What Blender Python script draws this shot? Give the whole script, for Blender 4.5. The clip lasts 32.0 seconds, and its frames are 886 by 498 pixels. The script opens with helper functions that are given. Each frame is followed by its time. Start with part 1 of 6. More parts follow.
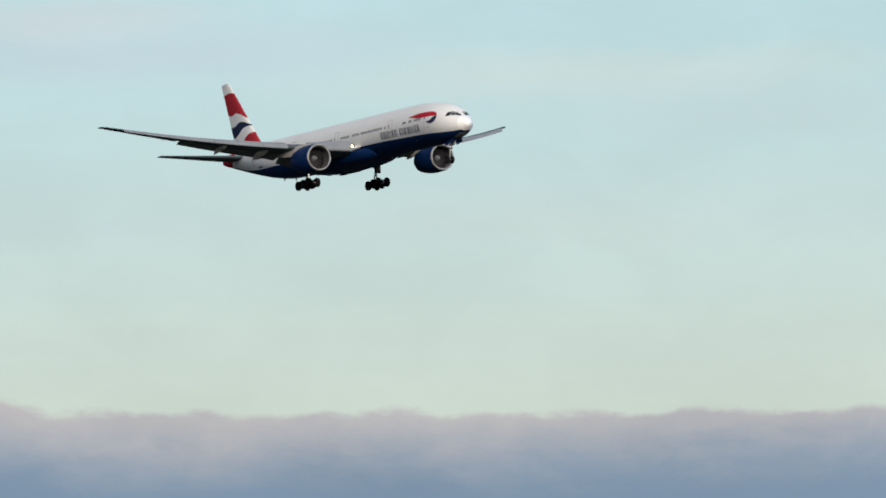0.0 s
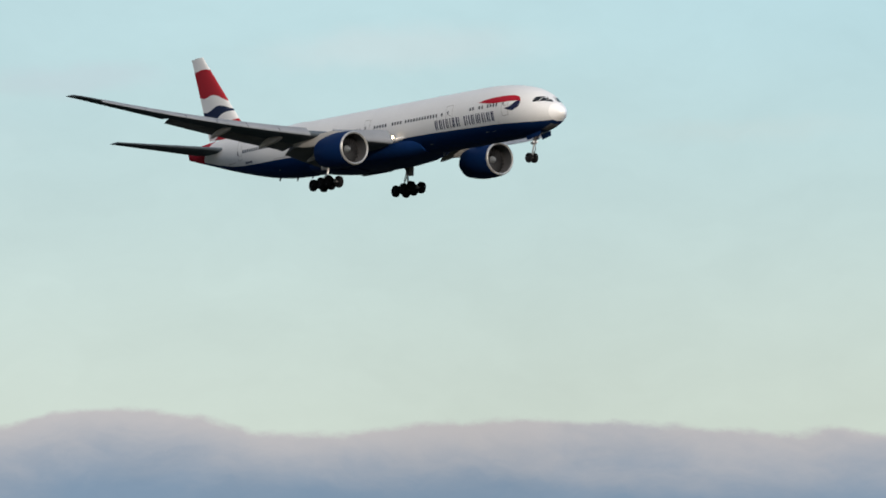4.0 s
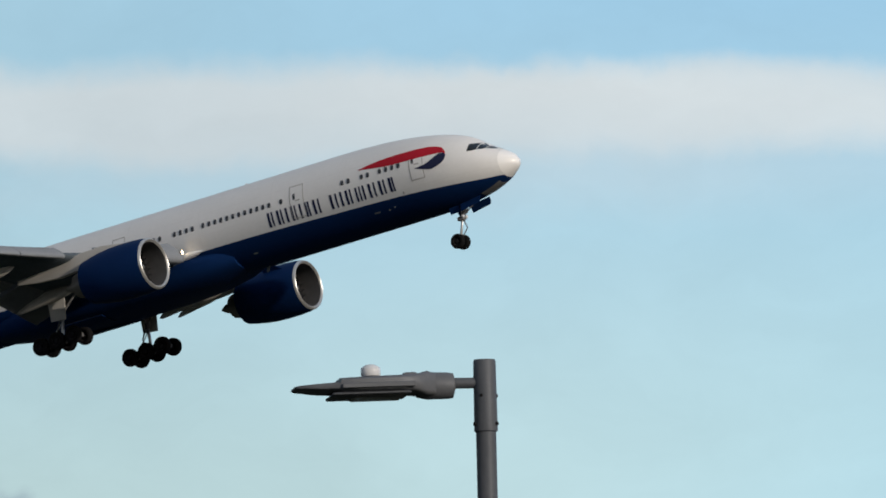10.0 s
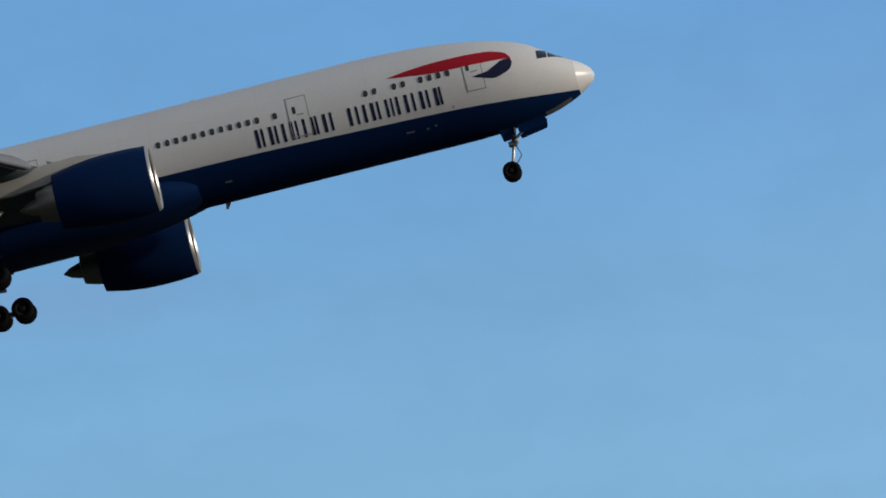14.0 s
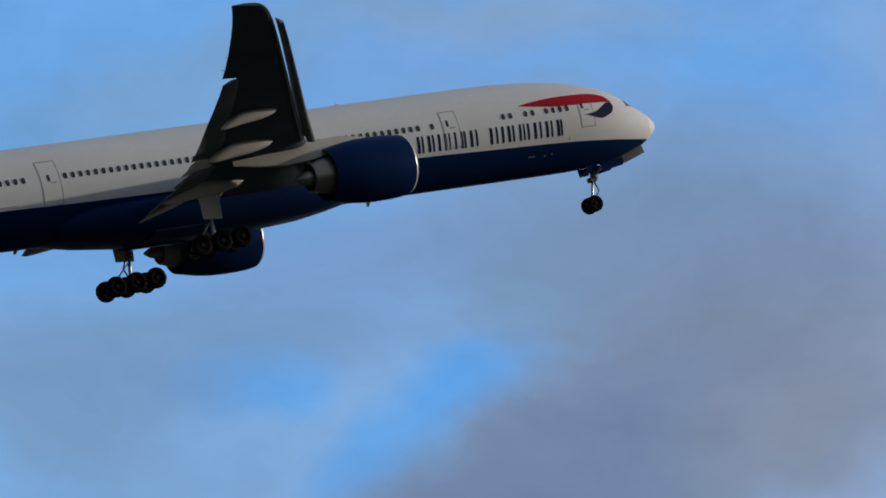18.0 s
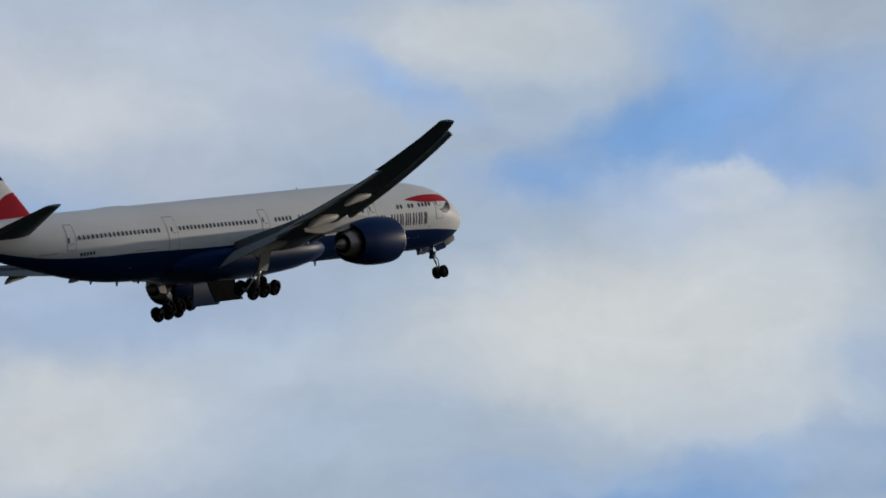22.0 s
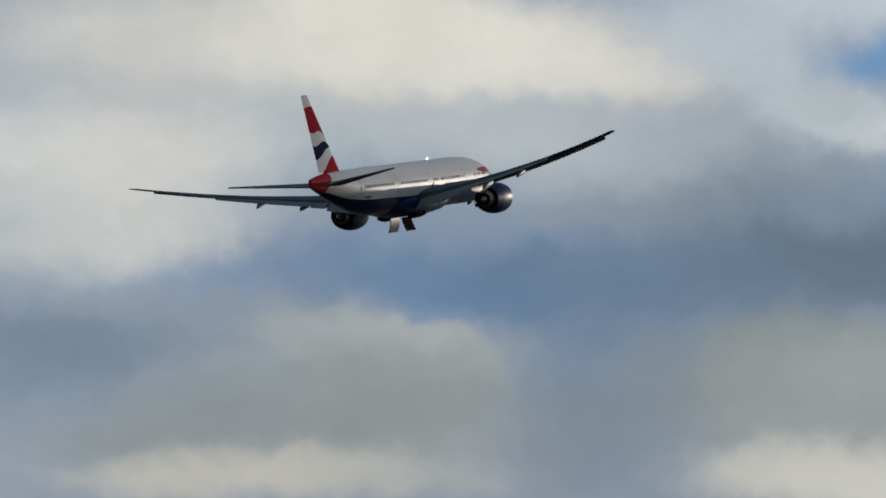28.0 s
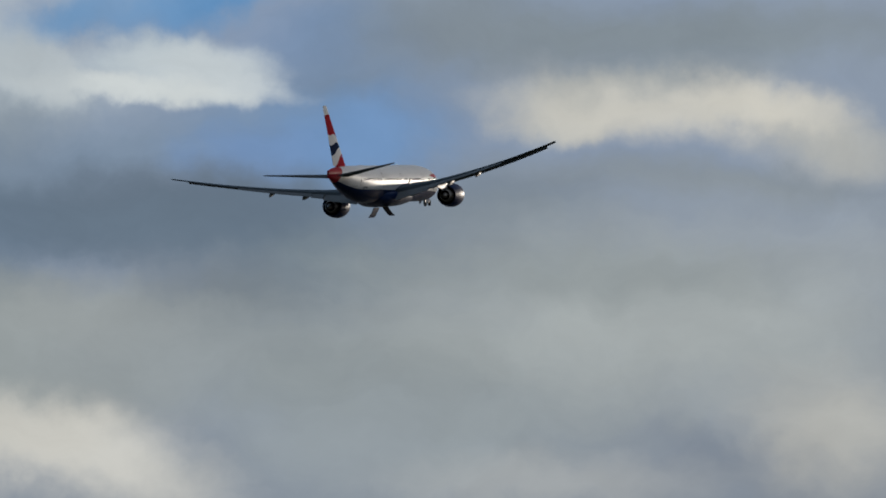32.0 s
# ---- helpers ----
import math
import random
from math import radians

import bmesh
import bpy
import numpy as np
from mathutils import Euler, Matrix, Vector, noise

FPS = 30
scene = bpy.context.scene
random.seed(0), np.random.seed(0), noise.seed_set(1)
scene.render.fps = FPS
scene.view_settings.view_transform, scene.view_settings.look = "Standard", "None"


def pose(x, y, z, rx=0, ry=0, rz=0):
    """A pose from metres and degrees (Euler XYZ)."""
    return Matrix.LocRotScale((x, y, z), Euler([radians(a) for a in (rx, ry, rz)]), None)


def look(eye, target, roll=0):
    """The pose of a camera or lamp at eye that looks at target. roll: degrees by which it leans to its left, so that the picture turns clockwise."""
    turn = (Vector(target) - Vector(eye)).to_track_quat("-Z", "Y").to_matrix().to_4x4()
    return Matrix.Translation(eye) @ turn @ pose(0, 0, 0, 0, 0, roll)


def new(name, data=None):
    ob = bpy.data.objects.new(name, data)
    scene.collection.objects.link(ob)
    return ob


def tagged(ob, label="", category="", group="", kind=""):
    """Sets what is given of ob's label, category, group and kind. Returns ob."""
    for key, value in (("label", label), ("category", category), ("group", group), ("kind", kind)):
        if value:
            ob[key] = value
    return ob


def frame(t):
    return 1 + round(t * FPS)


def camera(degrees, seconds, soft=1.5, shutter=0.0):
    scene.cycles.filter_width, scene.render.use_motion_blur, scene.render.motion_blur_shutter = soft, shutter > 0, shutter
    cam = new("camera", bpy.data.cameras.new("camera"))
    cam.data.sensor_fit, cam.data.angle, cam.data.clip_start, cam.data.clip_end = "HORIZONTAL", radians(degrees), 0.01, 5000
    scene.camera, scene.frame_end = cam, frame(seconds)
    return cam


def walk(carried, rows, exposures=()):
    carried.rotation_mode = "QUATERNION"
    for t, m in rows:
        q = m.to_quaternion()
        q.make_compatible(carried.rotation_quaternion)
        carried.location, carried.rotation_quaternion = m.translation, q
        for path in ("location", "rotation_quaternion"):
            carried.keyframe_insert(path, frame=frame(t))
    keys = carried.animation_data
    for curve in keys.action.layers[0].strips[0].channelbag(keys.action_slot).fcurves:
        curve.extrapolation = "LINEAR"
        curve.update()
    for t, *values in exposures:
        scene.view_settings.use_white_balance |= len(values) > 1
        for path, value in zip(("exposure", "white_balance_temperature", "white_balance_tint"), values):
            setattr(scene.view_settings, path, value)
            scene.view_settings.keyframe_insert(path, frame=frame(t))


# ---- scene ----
# ---- camera and its walk ----
EYE = (0.0, 0.0, 1.6)


def aim(az, el, roll):
    """The camera's pose on its stand: compass angle from +x, elevation and roll, in degrees."""
    a, e = radians(az), radians(el)
    way = Vector((math.cos(e) * math.cos(a), math.cos(e) * math.sin(a), math.sin(e)))
    return look(EYE, Vector(EYE) + way * 100, -roll)


cam = camera(6.148, 32.0, soft=1.75)
walk(cam, [
    (0, aim(156.555, 2.985, 0.63)), (0.5, aim(155.896, 3.013, 0.67)), (1, aim(155.226, 3.102, 0.28)), (1.5, aim(154.487, 3.077, -0.28)),
    (2, aim(153.688, 2.986, -0.77)), (2.5, aim(152.811, 2.919, -0.89)), (3, aim(151.874, 2.953, -1.19)), (3.5, aim(150.912, 3.064, -1.37)),
    (4, aim(149.916, 3.218, -1.55)), (4.5, aim(148.784, 3.392, -1.95)), (6.5, aim(143.189, 3.894, -3.05)), (7, aim(141.439, 4.054, -2.01)),
    (7.5, aim(139.452, 4.328, -0.75)), (8, aim(137.243, 4.686, 0.26)), (8.5, aim(134.957, 5.129, 0.85)), (9, aim(132.618, 5.554, 0.88)),
    (9.5, aim(130.129, 5.885, 0.99)), (10, aim(127.350, 6.305, 1.36)), (10.5, aim(124.365, 6.957, 1.37)), (11, aim(121.218, 7.430, 1.45)),
    (11.5, aim(117.898, 7.804, 1.41)), (12, aim(114.537, 8.303, 1.36)), (12.5, aim(111.124, 8.892, 1.00)), (13, aim(107.419, 9.477, 0.78)),
    (13.5, aim(103.166, 10.111, 0.57)), (15.5, aim(85.823, 12.873, 0.08)), (16, aim(81.571, 13.364, -0.13)), (16.5, aim(77.325, 13.922, -0.21)),
    (17, aim(73.177, 14.334, -0.33)), (17.5, aim(69.108, 14.703, -0.04)), (18, aim(65.258, 15.232, 0.10)), (18.5, aim(61.788, 15.730, 0.23)),
    (19, aim(58.577, 15.938, 0.38)), (19.5, aim(55.359, 15.994, 0.63)), (20, aim(52.214, 16.137, 0.98)), (20.5, aim(49.136, 16.362, 1.13)),
    (21, aim(46.236, 16.555, 1.04)), (21.5, aim(43.642, 16.618, 0.80)), (22, aim(41.584, 16.571, 0.32)), (22.5, aim(39.759, 16.465, 0.16)),
    (23, aim(38.015, 16.405, 0.10)), (23.5, aim(36.380, 16.364, 0.02)), (24, aim(34.893, 16.270, 0.03)), (24.5, aim(33.606, 16.133, -0.21)),
    (26.5, aim(28.858, 15.979, 0.03)), (27, aim(27.666, 15.934, 0.16)), (27.5, aim(26.643, 15.848, 0.16)), (28, aim(25.878, 15.798, 0.05)),
    (28.5, aim(25.185, 15.865, -0.25)), (29, aim(24.430, 16.023, -0.51)), (29.5, aim(23.608, 16.091, -0.83)), (30, aim(22.849, 16.005, -0.79)),
    (30.5, aim(22.254, 15.832, -0.09)), (31, aim(21.548, 15.682, -0.01)), (31.5, aim(20.723, 15.597, -0.16)), (32, aim(19.990, 15.497, -0.35)),
], exposures=[(0, 0.3), (5.9, 0.3), (9.3, 0.0), (12.5, -0.45), (32, -0.45)])

# ---- world and sun ----
SUN_AZ, SUN_EL = -9.5, 17.0


def srgb(code):
    """A linear colour from a hex code of the picture's colour."""
    v = [int(code[i:i + 2], 16) / 255 for i in (0, 2, 4)]
    return tuple(c / 12.92 if c < 0.04045 else ((c + 0.055) / 1.055) ** 2.4 for c in v) + (1.0,)


class Nodes:
    """Short names for the nodes of one tree."""

    def __init__(self, tree):
        self.tree = tree

    def node(self, kind):
        return self.tree.nodes.new(kind)

    def vec(self, op):
        n = self.node("ShaderNodeVectorMath")
        n.operation = op
        return n

    def put(self, socket, value):
        if isinstance(value, bpy.types.NodeSocket):
            self.tree.links.new(value, socket)
        elif value is not None:
            socket.default_value = value

    def math(self, op, a, b=None, clamp=False):
        n = self.node("ShaderNodeMath")
        n.operation, n.use_clamp = op, clamp
        self.put(n.inputs[0], a)
        self.put(n.inputs[1], b)
        return n.outputs[0]

    def ramp(self, x, lo, hi, to_lo=0.0, to_hi=1.0, kind="SMOOTHSTEP"):
        n = self.node("ShaderNodeMapRange")
        n.interpolation_type, n.clamp = kind, False
        for i, v in enumerate((x, lo, hi, to_lo, to_hi)):
            self.put(n.inputs[i], v)
        return n.outputs[0]

    def mix(self, fac, a, b):
        n = self.node("ShaderNodeMix")
        n.data_type = "RGBA"
        self.put(n.inputs[0], fac)
        self.put(n.inputs[6], a)
        self.put(n.inputs[7], b)
        return n.outputs[2]

    def union(self, a, b):
        n = self.node("ShaderNodeMath")
        n.operation = "SMOOTH_MAX"
        self.put(n.inputs[0], a)
        self.put(n.inputs[1], b)
        n.inputs[2].default_value = 0.15
        return n.outputs[0]

    def noise(self, vector, scale, detail=4.0, rough=0.55, warp=0.0):
        n = self.node("ShaderNodeTexNoise")
        self.put(n.inputs["Vector"], vector)
        n.inputs["Scale"].default_value, n.inputs["Detail"].default_value = scale, detail
        n.inputs["Roughness"].default_value, n.inputs["Distortion"].default_value = rough, warp
        return n

    def place(self, vector, loc, turn, size):
        n = self.node("ShaderNodeMapping")
        n.vector_type = "TEXTURE"
        self.put(n.inputs[0], vector)
        n.inputs[1].default_value, n.inputs[2].default_value, n.inputs[3].default_value = loc, (0, 0, radians(turn)), size
        return n.outputs[0]

    def length(self, vector):
        n = self.vec("LENGTH")
        self.put(n.inputs[0], vector)
        return n.outputs["Value"]

    def vadd(self, a, b, scale=1.0):
        n = self.vec("MULTIPLY_ADD")
        self.put(n.inputs[0], b)
        n.inputs[1].default_value = (scale, scale, 0) if not isinstance(scale, tuple) else scale
        self.put(n.inputs[2], a)
        return n.outputs[0]

    def stops(self, x, table):
        n = self.node("ShaderNodeValToRGB")
        els = n.color_ramp.elements
        for i, (p, c) in enumerate(table):
            e = els[i] if i < 2 else els.new(p)
            e.position, e.color = p, srgb(c)
        self.put(n.inputs[0], x)
        return n.outputs[0]

    def layer(self, tree, field, ragged, under):
        n = self.node("ShaderNodeGroup")
        n.node_tree = tree
        self.put(n.inputs[0], field)
        self.put(n.inputs[1], ragged)
        self.put(n.inputs[2], under)
        return n.outputs[0]

    def curve(self, x, table):
        n = self.node("ShaderNodeFloatCurve")
        pts = n.mapping.curves[0].points
        for i, (p, v) in enumerate(table):
            if i < 2:
                pts[i].location = (p, v)
            else:
                pts.new(p, v)
        n.mapping.update()
        self.put(n.inputs[1], x)
        return n.outputs[0]


# clouds of the sky: compass angle, elevation, half width, half height, turn (degrees), density, softness, colour
VEIL = [
    (158.64, 4.36, 2.44, 0.27, -1, 0.4, 0.9, "c0cbd5"),
    (155.50, 4.19, 2.83, 0.22, -2, 0.55, 0.9, "cedbd8"),
    (159.15, 4.62, 1.30, 0.20, -2, 0.5, 0.9, "d0d3d6"),
    (154.32, 3.94, 1.65, 0.27, 1, 0.3, 0.9, "c6d4d6"),
    (155.70, 3.14, 1.65, 0.20, 1, 0.35, 0.9, "cdd8d3"),
    (150.21, 4.61, 1.26, 0.20, -5, 0.5, 0.8, "cedbdd"),
    (152.56, 4.34, 0.79, 0.14, -2, 0.35, 0.8, "c4ced6"),
    (147.91, 4.10, 1.18, 0.12, -2, 0.25, 0.9, "cbd8d6"),
    (143.40, 5.60, 1.58, 0.16, -5, 0.4, 0.9, "c8dae2"),
    (142.01, 5.22, 1.02, 0.16, -0, 0.3, 0.9, "cedcdc"),
    (135.40, 5.97, 1.97, 0.12, 0, 0.5, 0.8, "cedce0"),
    (134.49, 6.02, 5.13, 0.11, 1, 0.6, 0.8, "d2e0e4"),
    (135.26, 6.73, 5.14, 0.35, 1, 0.75, 0.9, "ced8e0"),
]
BAND = [
    (134.31, 6.86, 3.16, 0.29, 3, 0.65, 0.75, "d4dee4"),
    (134.72, 6.06, 2.21, 0.13, 2, 0.55, 0.8, "d6e3e7"),
    (131.76, 6.00, 1.30, 0.09, 1, 0.6, 0.9, "d4e2e7"),
    (132.26, 6.76, 1.03, 0.35, 1, 0.4, 0.9, "d0dce2"),
    (128.45, 7.26, 5.93, 0.41, 1, 0.85, 0.6, "dae2e5"),
    (125.48, 7.24, 3.56, 0.35, 1, 0.75, 0.6, "dae2e5"),
    (127.27, 6.90, 4.74, 0.51, 1, 0.5, 0.9, "cbdae2"),
    (119.39, 6.91, 3.16, 0.55, -2, 0.85, 0.6, "cdd8dd"),
    (115.88, 6.97, 2.57, 0.37, -2, 0.75, 0.6, "ccd6dc"),
    (119.04, 7.13, 2.37, 0.27, 4, 0.7, 0.6, "c4d0da"),
    (117.47, 6.58, 3.56, 0.35, 1, 0.5, 0.9, "acc4d6"),
    (113.72, 6.80, 3.56, 0.37, -1, 0.85, 0.5, "c8d3db"),
    (112.14, 6.87, 1.66, 0.24, -2, 0.7, 0.8, "d2d9dc"),
    (103.04, 8.32, 0.36, 0.16, 0, 0.85, 0.6, "b8cadc"),
    (103.19, 8.46, 0.14, 0.11, 0, 0.8, 0.6, "c4d4e2"),
    (101.53, 8.22, 0.20, 0.06, 0, 0.6, 0.7, "b4c8dc"),
    (104.72, 7.98, 0.38, 0.12, -5, 0.8, 0.6, "b8cbdd"),
    (104.43, 7.95, 0.67, 0.12, 0, 0.7, 0.7, "b0c6da"),
    (103.74, 8.04, 0.59, 0.11, -10, 0.65, 0.7, "b0c6da"),
    (101.90, 10.49, 2.08, 0.31, -4, 0.35, 0.9, "7896be"),
]
LILAC = [
    (86.97, 12.64, 3.62, 0.51, 3, 0.87, 0.9, "8895b0"),
    (83.95, 12.95, 2.09, 0.71, 0, 0.8, 0.9, "8a95ac"),
    (85.36, 11.62, 2.80, 0.47, -5, 0.9, 0.9, "8893a9"),
    (88.18, 14.16, 2.83, 0.43, -8, 0.65, 0.9, "8296b8"),
    (74.79, 13.43, 1.33, 0.31, -20, 0.9, 0.9, "828da5"),
    (73.58, 12.99, 1.69, 0.67, -20, 0.87, 0.9, "8891a9"),
    (78.22, 13.48, 1.70, 0.35, -0, 0.65, 0.9, "8c98b8"),
    (76.56, 12.67, 1.53, 0.43, -0, 0.8, 0.9, "7f8da9"),
    (63.36, 15.07, 2.28, 0.90, 10, 0.9, 0.8, "768fac"),
    (63.38, 13.97, 2.59, 0.82, -25, 0.9, 0.7, "7689a3"),
    (67.02, 14.53, 1.70, 0.51, -8, 0.8, 0.9, "7294bc"),
    (66.91, 16.45, 1.56, 0.35, -20, 0.72, 0.9, "769ec6"),
    (64.86, 16.84, 1.35, 0.27, 0, 0.87, 0.9, "83a1c3"),
    (67.94, 13.97, 0.97, 0.47, 20, 0.72, 0.9, "7496bc"),
]
LILAC2 = [
    (81.10, 12.90, 2.82, 0.47, -12, 0.85, 0.9, "8896b4"),
    (82.71, 12.07, 2.61, 0.59, -5, 0.8, 0.9, "8492b0"),
    (79.69, 13.80, 1.70, 0.43, -10, 0.7, 0.9, "8696b6"),
    (79.29, 12.58, 1.69, 0.67, -15, 0.8, 0.9, "8a96b2"),
    (83.72, 12.65, 1.69, 0.55, -0, 0.6, 0.9, "8094b8"),
    (78.87, 14.65, 0.89, 0.24, -0, 0.5, 0.9, "889cbc"),
    (80.70, 11.88, 1.68, 0.31, -0, 0.6, 0.9, "768aaa"),
    (74.33, 14.37, 1.70, 0.47, -10, 0.6, 0.9, "7a92ba"),
    (72.30, 13.24, 2.10, 0.59, -15, 0.6, 0.9, "7c90b2"),
    (75.12, 12.99, 1.45, 0.39, -5, 0.55, 0.9, "7c92b6"),
    (88.76, 12.31, 2.81, 0.47, 5, 0.5, 0.9, "7692ba"),
    (92.23, 11.44, 2.80, 0.47, 0, 0.35, 0.9, "6e92c0"),
]
LILAC3 = [
    (71.49, 14.18, 2.51, 0.67, -8, 0.85, 0.9, "96a4c2"),
    (73.51, 13.20, 3.63, 0.67, -5, 0.85, 0.9, "8e99b4"),
    (70.88, 15.12, 1.22, 0.43, -0, 0.65, 0.9, "92a6ca"),
    (75.13, 13.53, 1.70, 0.43, -0, 0.7, 0.9, "8c9bb8"),
    (75.77, 15.80, 0.90, 0.24, -0, 0.4, 0.9, "8ca0c3"),
    (71.09, 13.01, 1.69, 0.47, -10, 0.7, 0.9, "96a0b6"),
]
BLUE1 = [
    (79.97, 13.76, 0.53, 0.20, -15, 0.7, 0.9, "549cde"),
    (82.23, 12.38, 0.64, 0.18, -10, 0.5, 0.9, "5c9edc"),
    (80.30, 11.96, 0.52, 0.16, -0, 0.5, 0.9, "5a9edc"),
    (65.28, 14.10, 0.97, 0.35, -30, 0.6, 0.9, "58a2e8"),
    (62.94, 16.24, 1.06, 0.43, 0, 0.6, 0.9, "5ca4ec"),
    (66.49, 14.14, 0.45, 0.27, 0, 0.5, 0.9, "56a4ec"),
    (75.84, 13.76, 0.61, 0.20, -0, 0.6, 0.9, "5ca2e6"),
    (78.08, 12.52, 0.68, 0.20, 15, 0.7, 0.9, "60a6eb"),
    (87.92, 11.85, 1.52, 0.16, -12, 0.6, 0.9, "64a2e0"),
    (83.21, 14.04, 1.05, 0.43, 0, 0.6, 0.9, "549adc"),
]
FAR_1 = [
    (63.76, 15.97, 2.04, 0.43, 5, 0.5, 0.9, "7a9cc8"),
    (63.16, 15.30, 1.54, 0.59, 0, 0.85, 0.9, "7490b6"),
    (63.17, 14.44, 1.54, 0.74, -15, 0.9, 0.8, "7a8aa6"),
    (64.39, 13.74, 1.61, 0.55, -25, 0.9, 0.7, "7086a8"),
    (62.57, 13.96, 0.93, 0.59, 0, 0.6, 0.9, "868fa4"),
    (65.60, 15.24, 1.22, 0.31, -8, 0.6, 0.9, "7896c4"),
    (66.61, 14.29, 0.49, 0.24, 0, 0.5, 0.9, "5ea2e8"),
    (65.11, 14.29, 0.61, 0.24, -20, 0.7, 0.9, "5ca2ea"),
    (65.80, 13.75, 0.36, 0.27, -40, 0.6, 0.9, "5ea2e8"),
    (65.11, 16.73, 1.06, 0.24, -10, 0.4, 0.9, "7ca4dc"),
    (58.31, 15.16, 2.92, 1.18, 0, 0.9, 0.9, "9aa8c0"),
    (60.76, 16.02, 1.84, 0.74, 0, 0.75, 0.9, "88a2cc"),
]
FAR_2 = [
    (59.32, 17.36, 1.73, 0.43, -8, 0.75, 0.9, "8cb2e2"),
    (61.17, 16.69, 1.23, 0.43, 0, 0.6, 0.9, "8eb0de"),
    (56.86, 17.18, 1.56, 0.43, -10, 0.85, 0.9, "5ea4e8"),
    (55.83, 17.40, 0.82, 0.35, 0, 0.7, 0.9, "56a0e6"),
    (56.26, 16.39, 1.31, 0.47, -10, 0.7, 0.9, "8cacdc"),
    (56.48, 15.60, 1.22, 0.16, 5, 0.4, 0.9, "8698bc"),
    (58.11, 15.11, 1.02, 0.43, 0, 0.6, 0.9, "a6b0bf"),
    (56.49, 14.66, 1.42, 0.51, 0, 0.7, 0.9, "a0aabb"),
    (60.55, 14.53, 1.62, 0.51, 0, 0.6, 0.9, "94a4c0"),
    (59.25, 14.30, 0.81, 0.24, 0, 0.4, 0.9, "a8b0ba"),
    (54.18, 17.50, 1.73, 0.51, -12, 0.8, 0.9, "6ca4e0"),
    (55.17, 17.31, 0.49, 0.31, 0, 0.6, 0.9, "5c9fe4"),
]
FAR_3 = [
    (52.86, 17.64, 0.82, 0.27, -15, 0.6, 0.9, "7aa4da"),
    (50.29, 17.04, 1.85, 0.98, 0, 0.85, 0.9, "9eb0ca"),
    (50.47, 17.67, 1.23, 0.31, 0, 0.5, 0.9, "98a8c0"),
    (53.12, 17.17, 1.07, 0.27, -12, 0.7, 0.9, "a8bad8"),
    (51.74, 16.17, 2.04, 0.24, 5, 0.5, 0.9, "90b0dc"),
    (50.32, 15.87, 0.82, 0.39, 15, 0.8, 0.8, "6ea2dc"),
    (50.53, 15.60, 0.45, 0.20, 25, 0.7, 0.8, "6aa0dc"),
    (49.58, 15.92, 0.65, 0.35, 0, 0.6, 0.9, "80a8da"),
    (53.14, 15.37, 2.52, 0.67, 5, 0.95, 0.5, "b8c0d0"),
    (51.95, 15.67, 1.22, 0.27, 10, 0.8, 0.6, "c2c8d4"),
    (49.72, 15.38, 0.69, 0.24, -5, 0.9, 0.5, "b8c4d6"),
    (51.35, 15.18, 1.83, 0.24, 0, 0.6, 0.9, "acb4c2"),
]
FAR_4 = [
    (50.76, 14.58, 1.01, 0.35, 0, 0.8, 0.9, "ccd0d2"),
    (54.40, 15.70, 1.14, 0.35, 0, 0.6, 0.9, "b4bed0"),
    (54.93, 15.07, 0.89, 0.63, 0, 0.7, 0.9, "9aa8c0"),
    (53.80, 14.83, 1.22, 0.43, 0, 0.5, 0.9, "b2bac6"),
    (49.54, 14.83, 0.81, 0.43, 0, 0.7, 0.9, "a6b2c6"),
    (46.15, 17.70, 2.68, 0.86, 0, 0.75, 0.95, "aab6c8"),
    (48.49, 18.04, 0.37, 0.16, 20, 0.6, 0.9, "8eaad6"),
    (47.59, 17.83, 1.03, 0.20, 10, 0.5, 0.9, "9cb0d0"),
    (44.79, 17.67, 1.15, 0.39, 8, 0.85, 0.9, "c2c8d0"),
    (44.30, 17.46, 1.03, 0.27, 5, 0.6, 0.9, "c8ccd2"),
    (49.11, 17.02, 0.82, 0.27, -10, 0.6, 0.9, "b2c0d8"),
    (44.61, 16.72, 0.94, 0.24, -5, 0.8, 0.9, "8caad4"),
]
FAR_5 = [
    (45.51, 16.98, 0.37, 0.20, 0, 0.5, 0.9, "94aed6"),
    (43.50, 16.92, 0.82, 0.43, 0, 0.6, 0.9, "b2bccc"),
    (46.18, 16.09, 2.04, 0.47, 0, 0.6, 0.9, "b0bed4"),
    (48.96, 15.96, 0.73, 0.35, 20, 0.85, 0.9, "7ca4dc"),
    (48.51, 15.57, 0.65, 0.24, 25, 0.8, 0.9, "7ca2d6"),
    (43.73, 16.03, 0.90, 0.27, -10, 0.7, 0.9, "9eacc0"),
    (46.27, 15.77, 0.65, 0.16, 0, 0.5, 0.9, "98b0d6"),
    (48.96, 15.22, 0.89, 0.43, 15, 0.85, 0.7, "bcc6d4"),
    (47.42, 15.01, 1.22, 0.27, 0, 0.6, 0.9, "a8b6ca"),
    (44.44, 15.34, 0.73, 0.43, -20, 0.85, 0.9, "c6ccd2"),
    (43.43, 15.39, 0.65, 0.47, 0, 0.6, 0.9, "b4c0d0"),
    (45.79, 15.14, 1.22, 0.35, 0, 0.5, 0.9, "b2bccb"),
]
